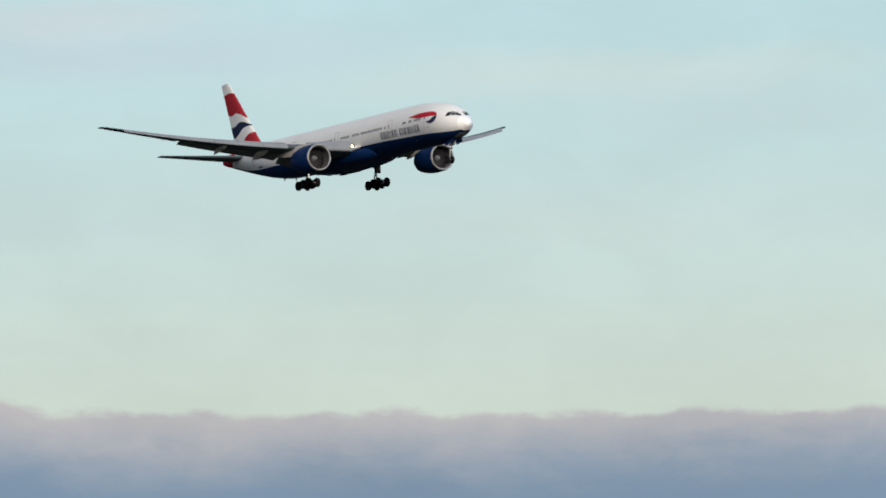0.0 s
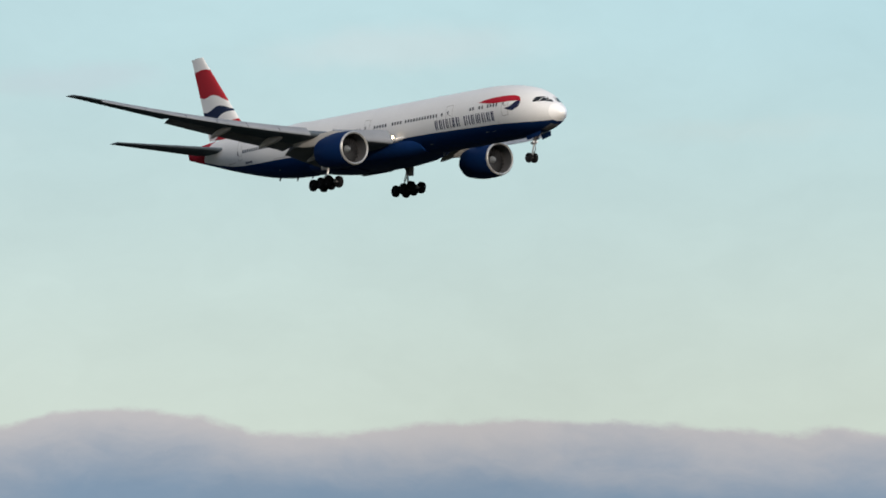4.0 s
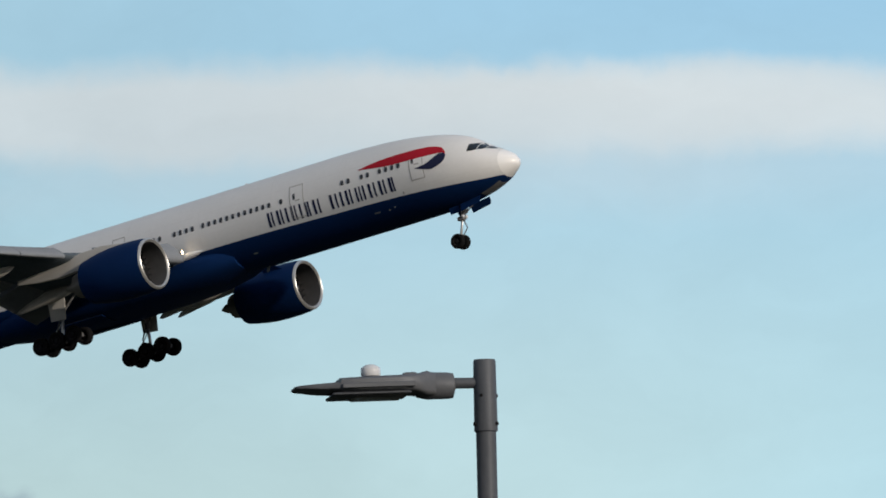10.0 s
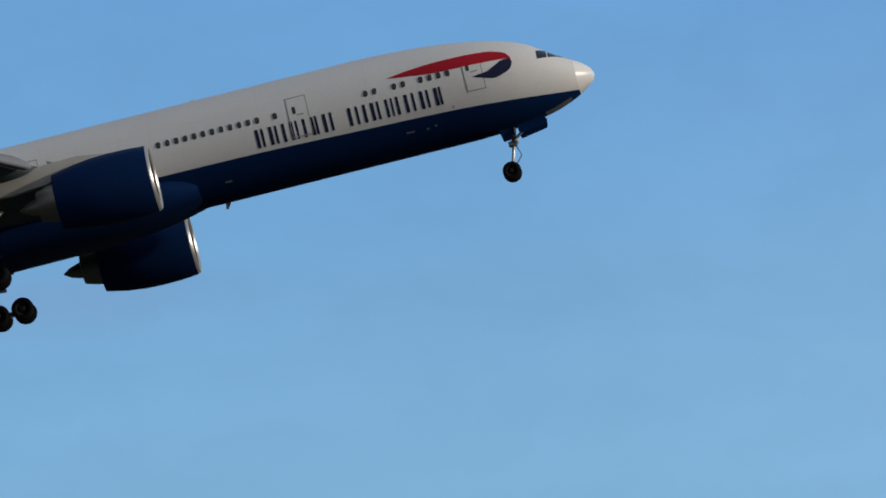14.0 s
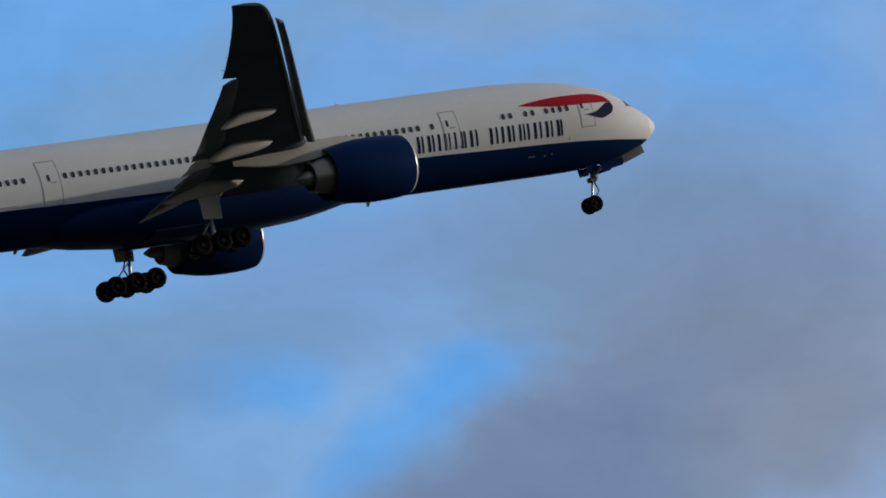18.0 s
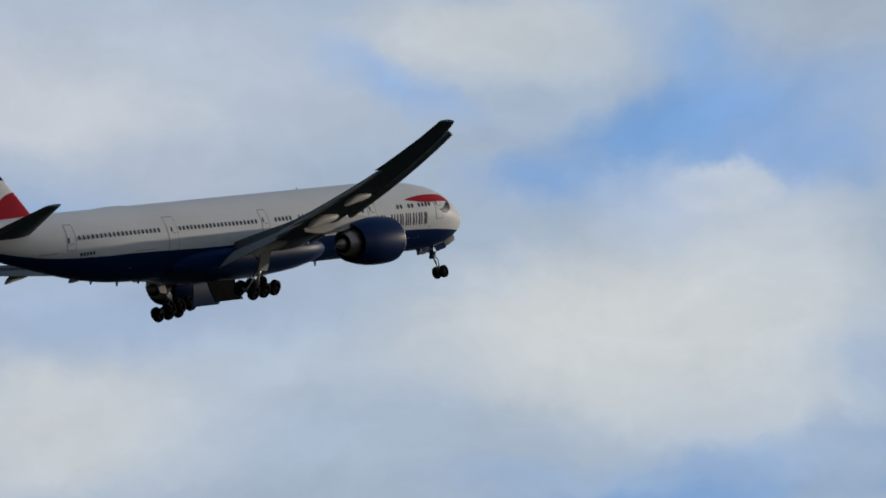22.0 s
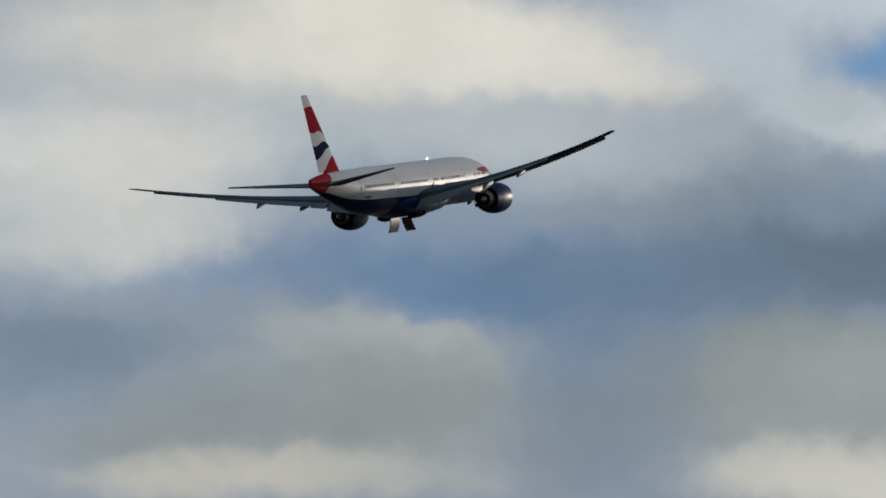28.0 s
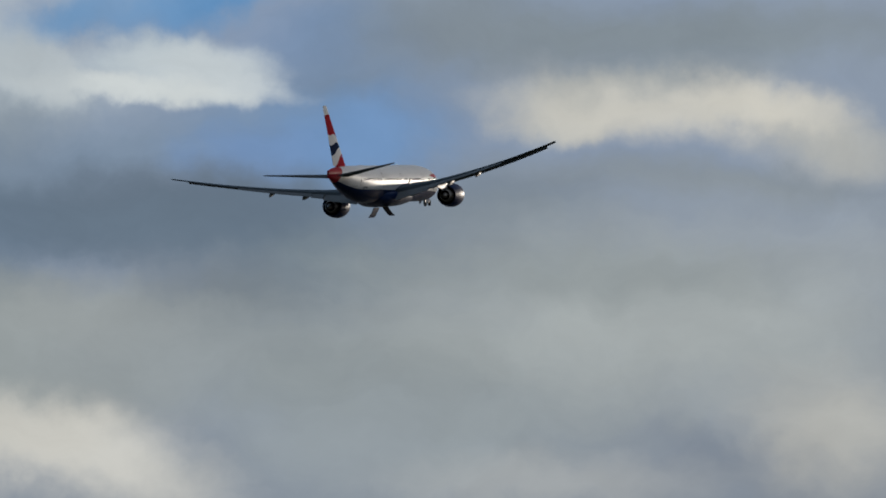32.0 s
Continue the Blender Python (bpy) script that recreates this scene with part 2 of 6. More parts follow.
FAR_6 = [
    (43.57, 17.79, 1.98, 0.71, 5, 0.8, 0.9, "bac4d2"),
    (44.47, 17.55, 1.03, 0.24, 0, 0.6, 0.9, "c6ccd4"),
    (41.30, 18.10, 1.07, 0.31, -3, 0.85, 0.8, "c4cacf"),
    (42.01, 17.75, 0.62, 0.16, 25, 0.75, 0.9, "90b0dc"),
    (39.95, 17.50, 1.07, 0.24, -15, 0.9, 0.9, "6e9ad0"),
    (39.86, 18.05, 0.49, 0.24, 20, 0.7, 0.9, "7ea6d8"),
    (40.86, 17.04, 0.57, 0.20, 0, 0.8, 0.9, "7ca2d4"),
    (39.37, 17.73, 0.66, 0.31, 0, 0.6, 0.9, "82a6d4"),
    (38.83, 18.07, 0.66, 0.27, 0, 0.7, 0.9, "a8b4c4"),
    (38.85, 17.17, 0.62, 0.27, 0, 0.6, 0.9, "8aaad4"),
    (39.63, 16.87, 0.94, 0.35, 0, 0.75, 0.7, "b6c4d8"),
    (39.50, 17.06, 0.37, 0.18, 0, 0.85, 0.5, "bccada"),
]
FAR_7 = [
    (40.09, 16.09, 1.71, 0.51, 0, 0.9, 0.8, "ced2d4"),
    (40.71, 15.86, 1.22, 0.35, 0, 0.6, 0.9, "d2d4d3"),
    (39.15, 16.47, 0.53, 0.55, 0, 0.7, 0.8, "c2cad2"),
    (43.77, 16.03, 1.43, 0.27, 0, 0.6, 0.9, "9cb2d2"),
    (42.34, 15.79, 1.43, 0.31, 0, 0.6, 0.9, "bac6d4"),
    (44.29, 15.36, 0.98, 0.47, 0, 0.8, 0.9, "c8ced2"),
    (41.93, 15.20, 1.42, 0.27, 0, 0.5, 0.9, "b0c0d4"),
    (39.29, 15.18, 0.73, 0.27, -5, 0.7, 0.9, "90aed4"),
    (39.70, 14.95, 0.81, 0.20, -10, 0.7, 0.9, "7ca4d6"),
    (40.92, 14.92, 0.81, 0.16, 0, 0.5, 0.9, "96b2d8"),
    (38.55, 15.71, 0.24, 0.39, 0, 0.5, 0.9, "94b0d6"),
    (36.51, 17.66, 1.98, 0.59, 0, 0.8, 0.9, "a6b2c2"),
]
FAR_8 = [
    (38.69, 17.66, 0.82, 0.39, 0, 0.6, 0.9, "a0b2cc"),
    (38.44, 17.55, 1.03, 0.31, -10, 0.5, 0.9, "8eaad0"),
    (40.71, 18.00, 0.82, 0.24, -10, 0.6, 0.9, "b8c2cc"),
    (39.59, 17.43, 1.07, 0.24, -15, 0.7, 0.9, "7ca6da"),
    (38.93, 17.23, 0.70, 0.24, 0, 0.7, 0.9, "86a8d8"),
    (39.55, 17.03, 0.37, 0.18, 0, 0.85, 0.5, "c4ccd6"),
    (40.00, 17.03, 0.62, 0.16, 0, 0.5, 0.8, "a8bcd8"),
    (36.11, 16.75, 1.72, 0.51, -8, 0.85, 0.9, "b4bec8"),
    (35.28, 17.13, 0.82, 0.31, -8, 0.7, 0.9, "b8c0c8"),
    (35.69, 17.37, 0.90, 0.10, -10, 0.5, 0.9, "98a6ba"),
    (37.13, 16.01, 1.63, 0.27, 0, 0.6, 0.9, "b2bece"),
    (35.30, 15.99, 0.33, 0.31, 0, 0.6, 0.9, "98aed0"),
]
FAR_9 = [
    (40.07, 15.85, 1.35, 0.51, 0, 0.9, 0.9, "c6cccf"),
    (39.38, 15.47, 1.02, 0.31, 0, 0.7, 0.9, "bec6ce"),
    (37.75, 15.70, 1.02, 0.16, 0, 0.5, 0.9, "9eb0c8"),
    (37.14, 15.31, 1.42, 0.20, -3, 0.85, 0.9, "7496c6"),
    (37.55, 15.00, 1.70, 0.18, -3, 0.7, 0.9, "7c9cc8"),
    (36.20, 15.81, 0.82, 0.12, 5, 0.5, 0.9, "9cb0cc"),
    (37.67, 15.31, 0.16, 0.20, 0, 0.4, 0.9, "98b0d2"),
    (35.63, 15.51, 0.61, 0.09, 3, 0.65, 0.9, "c8ccce"),
    (35.80, 15.02, 1.30, 0.24, -5, 0.85, 0.8, "8a95a6"),
    (35.32, 14.78, 1.01, 0.24, 0, 0.8, 0.9, "8492a6"),
    (38.97, 15.07, 1.02, 0.16, -5, 0.5, 0.9, "a6b8cf"),
    (40.18, 14.75, 1.01, 0.12, -3, 0.7, 0.9, "7ca4d6"),
]
FAR_10 = [
    (33.88, 17.39, 2.47, 0.51, 0, 0.6, 0.95, "a4b0be"),
    (36.06, 17.42, 0.82, 0.12, -10, 0.5, 0.9, "92a2ba"),
    (33.63, 17.59, 1.03, 0.10, 8, 0.6, 0.9, "96a4b8"),
    (34.70, 17.35, 1.07, 0.27, -8, 0.7, 0.9, "b6bfc8"),
    (31.62, 17.22, 0.82, 0.35, -20, 0.8, 0.9, "bcc2c6"),
    (32.85, 17.70, 1.03, 0.24, 0, 0.5, 0.9, "a8b2c0"),
    (32.36, 16.84, 0.57, 0.24, 0, 0.6, 0.9, "a4aebc"),
    (33.27, 16.41, 1.23, 0.35, 0, 0.85, 0.9, "c0c7cc"),
    (32.04, 16.28, 0.94, 0.31, -10, 0.7, 0.9, "bcc3c8"),
    (35.35, 15.90, 0.37, 0.20, 0, 0.6, 0.9, "98b0d6"),
    (34.09, 15.74, 1.22, 0.39, 0, 0.6, 0.9, "c2c9d0"),
    (36.33, 15.89, 1.22, 0.27, 0, 0.6, 0.9, "b4bfcb"),
]
FAR_11 = [
    (37.02, 15.65, 0.73, 0.16, 5, 0.6, 0.9, "8eaad2"),
    (37.18, 15.25, 0.65, 0.24, 0, 0.7, 0.9, "7a9aca"),
    (35.76, 15.44, 0.57, 0.12, 6, 0.5, 0.95, "ced1d2"),
    (34.62, 15.23, 0.81, 0.09, 6, 0.4, 0.95, "c2c8cc"),
    (33.48, 15.13, 0.49, 0.10, 5, 0.6, 0.8, "bcc3ca"),
    (32.05, 15.42, 1.06, 0.27, -10, 0.85, 0.9, "7890b6"),
    (32.50, 15.23, 0.45, 0.16, 20, 0.7, 0.9, "728ebc"),
    (33.07, 15.62, 0.61, 0.20, -10, 0.5, 0.9, "98a8c0"),
    (35.51, 14.84, 2.27, 0.31, 2, 0.85, 0.9, "8896a8"),
    (32.87, 14.76, 1.54, 0.27, 3, 0.8, 0.9, "929ca8"),
    (31.65, 14.83, 0.61, 0.27, 0, 0.6, 0.9, "a2a8ae"),
    (36.72, 14.67, 1.01, 0.24, 0, 0.5, 0.9, "8094b2"),
]
FAR_12 = [
    (30.60, 17.18, 1.64, 0.47, 0, 0.8, 0.9, "b6bbbd"),
    (30.81, 17.22, 0.90, 0.27, 0, 0.5, 0.9, "c0c4c3"),
    (31.31, 17.61, 0.66, 0.10, 5, 0.7, 0.9, "8c9dae"),
    (29.54, 17.46, 0.58, 0.24, 0, 0.6, 0.9, "9aa5ae"),
    (30.48, 16.85, 1.07, 0.11, -5, 0.6, 0.9, "98a7b5"),
    (29.78, 16.40, 2.29, 0.51, 0, 0.85, 0.9, "c4c8c7"),
    (28.14, 17.27, 1.44, 0.35, 0, 0.8, 0.9, "c4c5c2"),
    (26.29, 17.41, 1.44, 0.35, 10, 0.9, 0.8, "dcd9d0"),
    (25.88, 17.17, 0.90, 0.24, 0, 0.7, 0.9, "d8d6ce"),
    (28.14, 15.94, 1.35, 0.35, -15, 0.85, 0.9, "c6cac9"),
    (26.30, 16.78, 1.15, 0.31, 0, 0.7, 0.9, "a6b0b6"),
    (26.30, 16.31, 1.02, 0.35, 0, 0.7, 0.9, "98a7b3"),
]
FAR_13 = [
    (26.31, 15.88, 1.14, 0.27, -8, 0.85, 0.9, "7289a6"),
    (25.78, 15.56, 0.73, 0.24, 10, 0.8, 0.9, "6885a9"),
    (27.53, 15.62, 0.81, 0.16, -8, 0.7, 0.9, "8095af"),
    (29.98, 15.46, 1.22, 0.31, 0, 0.6, 0.9, "a4afb9"),
    (31.44, 15.41, 0.61, 0.35, 0, 0.75, 0.9, "7e91a7"),
    (28.96, 15.03, 1.06, 0.47, -10, 0.75, 0.9, "788ba1"),
    (27.74, 15.27, 1.22, 0.27, -8, 0.6, 0.9, "7e8d9b"),
    (29.97, 14.95, 0.81, 0.35, 0, 0.7, 0.9, "96a3ac"),
    (31.31, 14.78, 0.89, 0.27, 0, 0.6, 0.9, "8e9ba5"),
    (30.78, 14.40, 1.21, 0.24, 0, 0.8, 0.9, "768596"),
    (27.74, 14.48, 1.21, 0.20, 0, 0.7, 0.9, "8c9393"),
    (27.14, 14.32, 1.29, 0.16, -4, 0.8, 0.9, "b2b2aa"),
]
FAR_14 = [
    (26.02, 17.18, 2.30, 0.39, 3, 0.85, 0.8, "dad7ce"),
    (28.07, 17.28, 1.03, 0.35, 0, 0.4, 0.9, "c4c5c0"),
    (24.99, 17.02, 1.07, 0.20, 10, 0.8, 0.8, "d4d2ca"),
    (27.94, 16.42, 1.06, 0.51, 0, 0.85, 0.9, "cfcfca"),
    (28.14, 15.83, 1.02, 0.24, -8, 0.8, 0.9, "c2c4c2"),
    (25.81, 16.74, 1.35, 0.16, 0, 0.75, 0.9, "b0b7bb"),
    (25.40, 16.51, 1.02, 0.16, 0, 0.5, 0.9, "b4babc"),
    (23.76, 16.61, 1.06, 0.24, 5, 0.7, 0.9, "a0a9b0"),
    (23.97, 16.26, 1.35, 0.24, -5, 0.75, 0.9, "88959d"),
    (23.76, 17.28, 0.62, 0.24, 15, 0.6, 0.9, "b4bfc6"),
    (22.74, 17.07, 0.29, 0.16, -30, 0.7, 0.9, "6e95bc"),
    (23.19, 16.84, 0.53, 0.16, 35, 0.6, 0.8, "bec7cb"),
]
FAR_15 = [
    (22.78, 16.68, 0.25, 0.16, 20, 0.6, 0.8, "c4cacb"),
    (25.61, 15.72, 1.34, 0.24, 0, 0.8, 0.9, "7289a3"),
    (25.41, 15.49, 0.90, 0.20, 8, 0.85, 0.9, "6481a5"),
    (23.37, 15.79, 1.22, 0.43, 0, 0.85, 0.9, "6c7d8d"),
    (23.98, 15.32, 1.02, 0.27, 0, 0.7, 0.9, "6e7f92"),
    (24.68, 15.01, 0.45, 0.78, 0, 0.6, 0.9, "7287a2"),
    (28.58, 15.08, 0.81, 0.35, 0, 0.75, 0.9, "768698"),
    (28.74, 15.47, 0.81, 0.20, 0, 0.5, 0.9, "98a3ad"),
    (26.63, 15.17, 0.69, 0.27, 10, 0.9, 0.45, "9ea5a7"),
    (25.98, 15.10, 0.65, 0.20, 12, 0.9, 0.45, "a4aaab"),
    (26.63, 14.82, 1.22, 0.35, 0, 0.85, 0.8, "8e9698"),
    (26.02, 14.70, 0.93, 0.39, 0, 0.8, 0.9, "8b9292"),
]
FAR_16 = [
    (27.23, 14.62, 1.13, 0.31, 0, 0.7, 0.9, "889092"),
    (27.11, 14.19, 1.33, 0.18, 0, 0.85, 0.9, "bab9b0"),
    (23.38, 14.69, 1.01, 0.43, 0, 0.85, 0.9, "929897"),
    (23.58, 15.20, 0.73, 0.24, 0, 0.6, 0.9, "7e898e"),
    (23.27, 14.18, 0.73, 0.20, 0, 0.85, 0.9, "bcbbb2"),
    (24.40, 14.38, 0.61, 0.27, 0, 0.6, 0.9, "8491a1"),
    (23.81, 17.66, 0.66, 0.24, 0, 0.6, 0.9, "b2bfc9"),
    (22.90, 17.55, 1.11, 0.31, -5, 0.85, 0.7, "bcc6cc"),
    (21.87, 17.72, 0.82, 0.16, -10, 0.85, 0.7, "c4cbcf"),
    (23.51, 17.04, 1.07, 0.24, 20, 0.7, 0.9, "b6c1c9"),
    (21.54, 17.37, 0.74, 0.22, -20, 0.95, 0.8, "5e8dbb"),
    (20.93, 17.60, 0.45, 0.20, -15, 0.85, 0.9, "6a91b8"),
]
FAR_17 = [
    (22.41, 17.17, 0.74, 0.16, -15, 0.7, 0.9, "6e97c0"),
    (25.76, 16.61, 1.43, 0.18, -3, 0.65, 0.9, "b4bcc0"),
    (24.94, 16.43, 1.14, 0.24, 0, 0.5, 0.9, "b4bcbf"),
    (26.16, 16.13, 1.22, 0.31, 0, 0.75, 0.9, "8695a6"),
    (24.72, 15.61, 2.28, 0.27, 0, 0.75, 0.9, "647e99"),
    (22.07, 16.19, 1.22, 0.27, -5, 0.6, 0.9, "74899f"),
    (21.05, 16.27, 0.74, 0.51, 0, 0.6, 0.9, "6a89ad"),
    (20.72, 16.82, 0.41, 0.59, 0, 0.7, 0.9, "708398"),
    (21.86, 15.76, 1.22, 0.31, 0, 0.85, 0.9, "5e6c7c"),
    (22.88, 15.47, 1.22, 0.24, 0, 0.5, 0.9, "6a798a"),
    (23.30, 16.77, 0.70, 0.22, 15, 0.7, 0.85, "b8c3c8"),
    (21.95, 16.82, 0.57, 0.20, 0, 0.85, 0.75, "bec9ce"),
]
FAR_18 = [
    (22.36, 16.62, 0.78, 0.09, 0, 0.8, 0.85, "c8cfd1"),
    (21.54, 16.64, 0.29, 0.10, 0, 0.6, 0.8, "c0c9cd"),
    (21.75, 16.66, 0.37, 0.08, 0, 0.5, 0.9, "ccd3d5"),
    (22.87, 14.73, 1.42, 0.47, 0, 0.8, 0.9, "8f9695"),
    (21.25, 15.17, 1.02, 0.43, 0, 0.7, 0.9, "717a7e"),
    (24.66, 14.90, 0.61, 0.51, 0, 0.7, 0.9, "708398"),
    (21.05, 14.62, 0.81, 0.31, 0, 0.6, 0.9, "7f8888"),
    (20.62, 17.02, 0.49, 0.24, 0, 0.6, 0.9, "7a91ae"),
    (20.21, 16.62, 0.53, 0.47, 0, 0.6, 0.9, "7489a3"),
    (19.80, 17.20, 0.82, 0.35, 0, 0.75, 0.9, "838e96"),
    (19.19, 16.65, 0.53, 0.24, 0, 0.75, 0.9, "aeb0ac"),
    (19.11, 16.45, 0.49, 0.14, 0, 0.8, 0.8, "b8b8b2"),
]
FAR_19 = [
    (20.71, 16.19, 0.49, 0.35, 0, 0.6, 0.9, "6e95c3"),
    (19.61, 15.79, 0.90, 0.39, 0, 0.75, 0.9, "78838c"),
    (22.67, 15.65, 2.28, 0.24, 0, 0.6, 0.9, "647484"),
    (24.50, 15.48, 1.06, 0.31, 0, 0.5, 0.9, "6a8097"),
    (20.92, 15.33, 0.41, 0.39, 0, 0.5, 0.9, "6e7d8e"),
    (22.79, 14.78, 1.54, 0.43, 0, 0.8, 0.9, "8d9494"),
    (23.07, 14.23, 1.01, 0.20, 0, 0.85, 0.9, "b4b4ae"),
    (20.03, 14.70, 1.42, 0.59, 0, 0.75, 0.9, "868e8f"),
    (24.81, 14.53, 0.61, 0.35, 0, 0.7, 0.9, "7e8992"),
    (20.92, 16.98, 0.57, 0.24, 0, 0.6, 0.9, "7089aa"),
    (19.93, 16.91, 0.90, 0.24, 0, 0.6, 0.9, "808c99"),
    (20.58, 16.32, 0.61, 0.27, 0, 0.7, 0.9, "6e90ba"),
]
FAR_20 = [
    (21.44, 16.15, 0.53, 0.20, 0, 0.6, 0.9, "7495c3"),
    (18.29, 16.99, 1.84, 0.24, 0, 0.75, 0.9, "828c90"),
    (18.38, 16.68, 0.82, 0.16, 0, 0.6, 0.9, "a0a49f"),
    (18.29, 16.50, 1.15, 0.22, 3, 0.9, 0.85, "c8c6bd"),
    (17.56, 16.46, 0.65, 0.18, 10, 0.8, 0.85, "d0cdc2"),
    (17.11, 16.20, 0.69, 0.20, 5, 0.8, 0.9, "b2b3ae"),
    (18.09, 16.01, 1.43, 0.14, 5, 0.6, 0.9, "868e91"),
    (21.76, 15.68, 1.34, 0.31, 0, 0.8, 0.9, "667686"),
    (20.66, 15.42, 0.81, 0.24, 0, 0.6, 0.9, "78858d"),
    (18.30, 15.03, 2.27, 0.71, 0, 0.85, 0.95, "a7adac"),
    (18.91, 15.35, 1.42, 0.24, 0, 0.5, 0.9, "8c9597"),
    (21.95, 14.70, 1.34, 0.39, 0, 0.7, 0.9, "959da1"),
]
FAR_21 = [
    (22.56, 15.00, 0.81, 0.24, 0, 0.5, 0.9, "9aa0a1"),
    (22.54, 14.00, 1.01, 0.29, 10, 0.9, 0.9, "cecdc6"),
    (22.95, 14.21, 0.49, 0.24, 0, 0.6, 0.9, "c2c1ba"),
    (20.32, 14.16, 1.42, 0.43, 0, 0.7, 0.9, "9aa3a7"),
    (19.11, 13.90, 1.21, 0.20, 0, 0.6, 0.9, "aeb1b0"),
    (17.17, 14.25, 0.61, 0.43, 0, 0.8, 0.9, "b6b6b0"),
    (21.74, 16.80, 0.43, 0.18, 0, 0.7, 0.75, "c4cccf"),
    (22.18, 16.61, 0.82, 0.08, 3, 0.7, 0.85, "d0d6d5"),
    (22.96, 16.76, 0.41, 0.24, 10, 0.7, 0.7, "b4bdc2"),
]
SCUD_1 = [
    (140.79, 5.17, 0.24, 0.24, 40, 0.41),
    (140.70, 4.86, 0.59, 0.18, 55, 0.51),
    (140.27, 4.21, 0.43, 0.18, 50, 0.7),
    (140.48, 4.44, 0.28, 0.20, 50, 0.75),
    (141.17, 4.91, 0.20, 0.12, 20, 0.36),
    (139.94, 4.64, 0.20, 0.07, 10, 0.36),
    (143.12, 3.79, 0.35, 0.39, 0, 0.36),
    (140.53, 5.46, 0.24, 0.10, -20, 0.26),
    (139.11, 5.76, 0.33, 0.24, 40, 0.6),
    (138.97, 5.49, 0.20, 0.12, 0, 0.51),
    (139.66, 5.71, 0.24, 0.16, 0, 0.26),
    (140.92, 5.33, 0.28, 0.14, 0, 0.34),
    (141.50, 5.09, 0.14, 0.10, 0, 0.26),
    (139.60, 4.56, 0.47, 0.14, 5, 0.36),
]
SCUD_2 = [
    (139.16, 4.59, 0.16, 0.16, 30, 0.36),
    (139.67, 4.26, 0.24, 0.16, 40, 0.31),
    (139.35, 4.11, 0.20, 0.08, 20, 0.31),
    (138.41, 4.53, 0.24, 0.24, 0, 0.51),
    (138.29, 4.10, 0.18, 0.27, 0, 0.56),
    (138.52, 4.01, 0.12, 0.20, 0, 0.41),
    (138.73, 3.87, 0.12, 0.12, 0, 0.56),
    (138.82, 3.53, 0.14, 0.31, 10, 0.41),
    (138.28, 3.63, 0.16, 0.24, 0, 0.6),
    (138.19, 3.43, 0.16, 0.08, 0, 0.56),
    (139.57, 3.40, 0.24, 0.10, 30, 0.26),
    (138.86, 3.26, 0.16, 0.10, 0, 0.31),
    (137.06, 5.13, 0.22, 0.27, 0, 0.46),
    (137.21, 4.62, 0.16, 0.24, 0, 0.36),
]
SCUD_3 = [
    (136.23, 5.01, 0.30, 0.20, 35, 0.65),
    (135.99, 4.77, 0.20, 0.16, 30, 0.56),
    (136.86, 4.69, 0.28, 0.24, 0, 0.46),
    (136.35, 4.30, 0.59, 0.33, 0, 1),
    (136.54, 4.15, 0.35, 0.20, 0, 0.9),
    (136.15, 4.03, 0.31, 0.14, 0, 0.7),
    (137.06, 4.22, 0.24, 0.20, 0, 0.46),
    (136.90, 3.91, 0.24, 0.16, 0, 0.46),
    (135.96, 4.38, 0.20, 0.24, 0, 0.7),
    (137.41, 4.07, 0.10, 0.14, 20, 0.36),
    (135.33, 4.89, 0.28, 0.24, 20, 0.56),
    (135.33, 4.30, 0.35, 0.27, 0, 0.95),
    (135.48, 4.07, 0.16, 0.20, 0, 0.6),
    (135.25, 3.83, 0.20, 0.24, 0, 0.65),
]
SCUD_4 = [
    (135.17, 3.44, 0.10, 0.18, 0, 0.36),
    (134.50, 4.36, 0.24, 0.35, 0, 0.95),
    (134.39, 4.09, 0.31, 0.24, 0, 0.9),
    (134.65, 5.07, 0.12, 0.16, 0, 0.31),
    (135.36, 5.00, 0.31, 0.14, 20, 0.36),
    (133.55, 4.78, 0.33, 0.24, 0, 0.9),
    (133.40, 4.46, 0.29, 0.31, 30, 0.95),
    (133.62, 5.10, 0.10, 0.08, 0, 0.46),
    (133.99, 4.20, 0.24, 0.39, 0, 0.51),
    (133.00, 4.38, 0.35, 0.20, 10, 0.56),
    (134.00, 3.85, 0.35, 0.20, 30, 0.85),
    (133.33, 3.72, 0.63, 0.31, 5, 1),
    (132.93, 3.91, 0.31, 0.27, 0, 1),
    (133.64, 4.04, 0.24, 0.20, 0, 0.6),
]
SCUD_5 = [
    (132.62, 4.06, 0.20, 0.31, 0, 0.7),
    (132.45, 4.68, 0.14, 0.18, 0, 0.7),
    (134.71, 3.50, 0.10, 0.12, 0, 0.36),
    (135.26, 3.47, 0.08, 0.16, 0, 0.26),
    (132.42, 4.37, 0.16, 0.12, 0, 0.56),
    (132.41, 4.77, 0.20, 0.20, 0, 0.9),
    (132.30, 4.53, 0.24, 0.24, 30, 0.9),
    (131.94, 4.45, 0.24, 0.20, 0, 0.8),
    (131.87, 4.17, 0.35, 0.27, 0, 1),
    (132.46, 4.06, 0.24, 0.24, 0, 0.8),
    (131.56, 3.97, 0.24, 0.20, 0, 0.9),
    (131.20, 4.24, 0.28, 0.22, 0, 0.9),
    (131.24, 3.97, 0.35, 0.24, 0, 1),
    (130.72, 4.39, 0.18, 0.18, 0, 0.85),
]
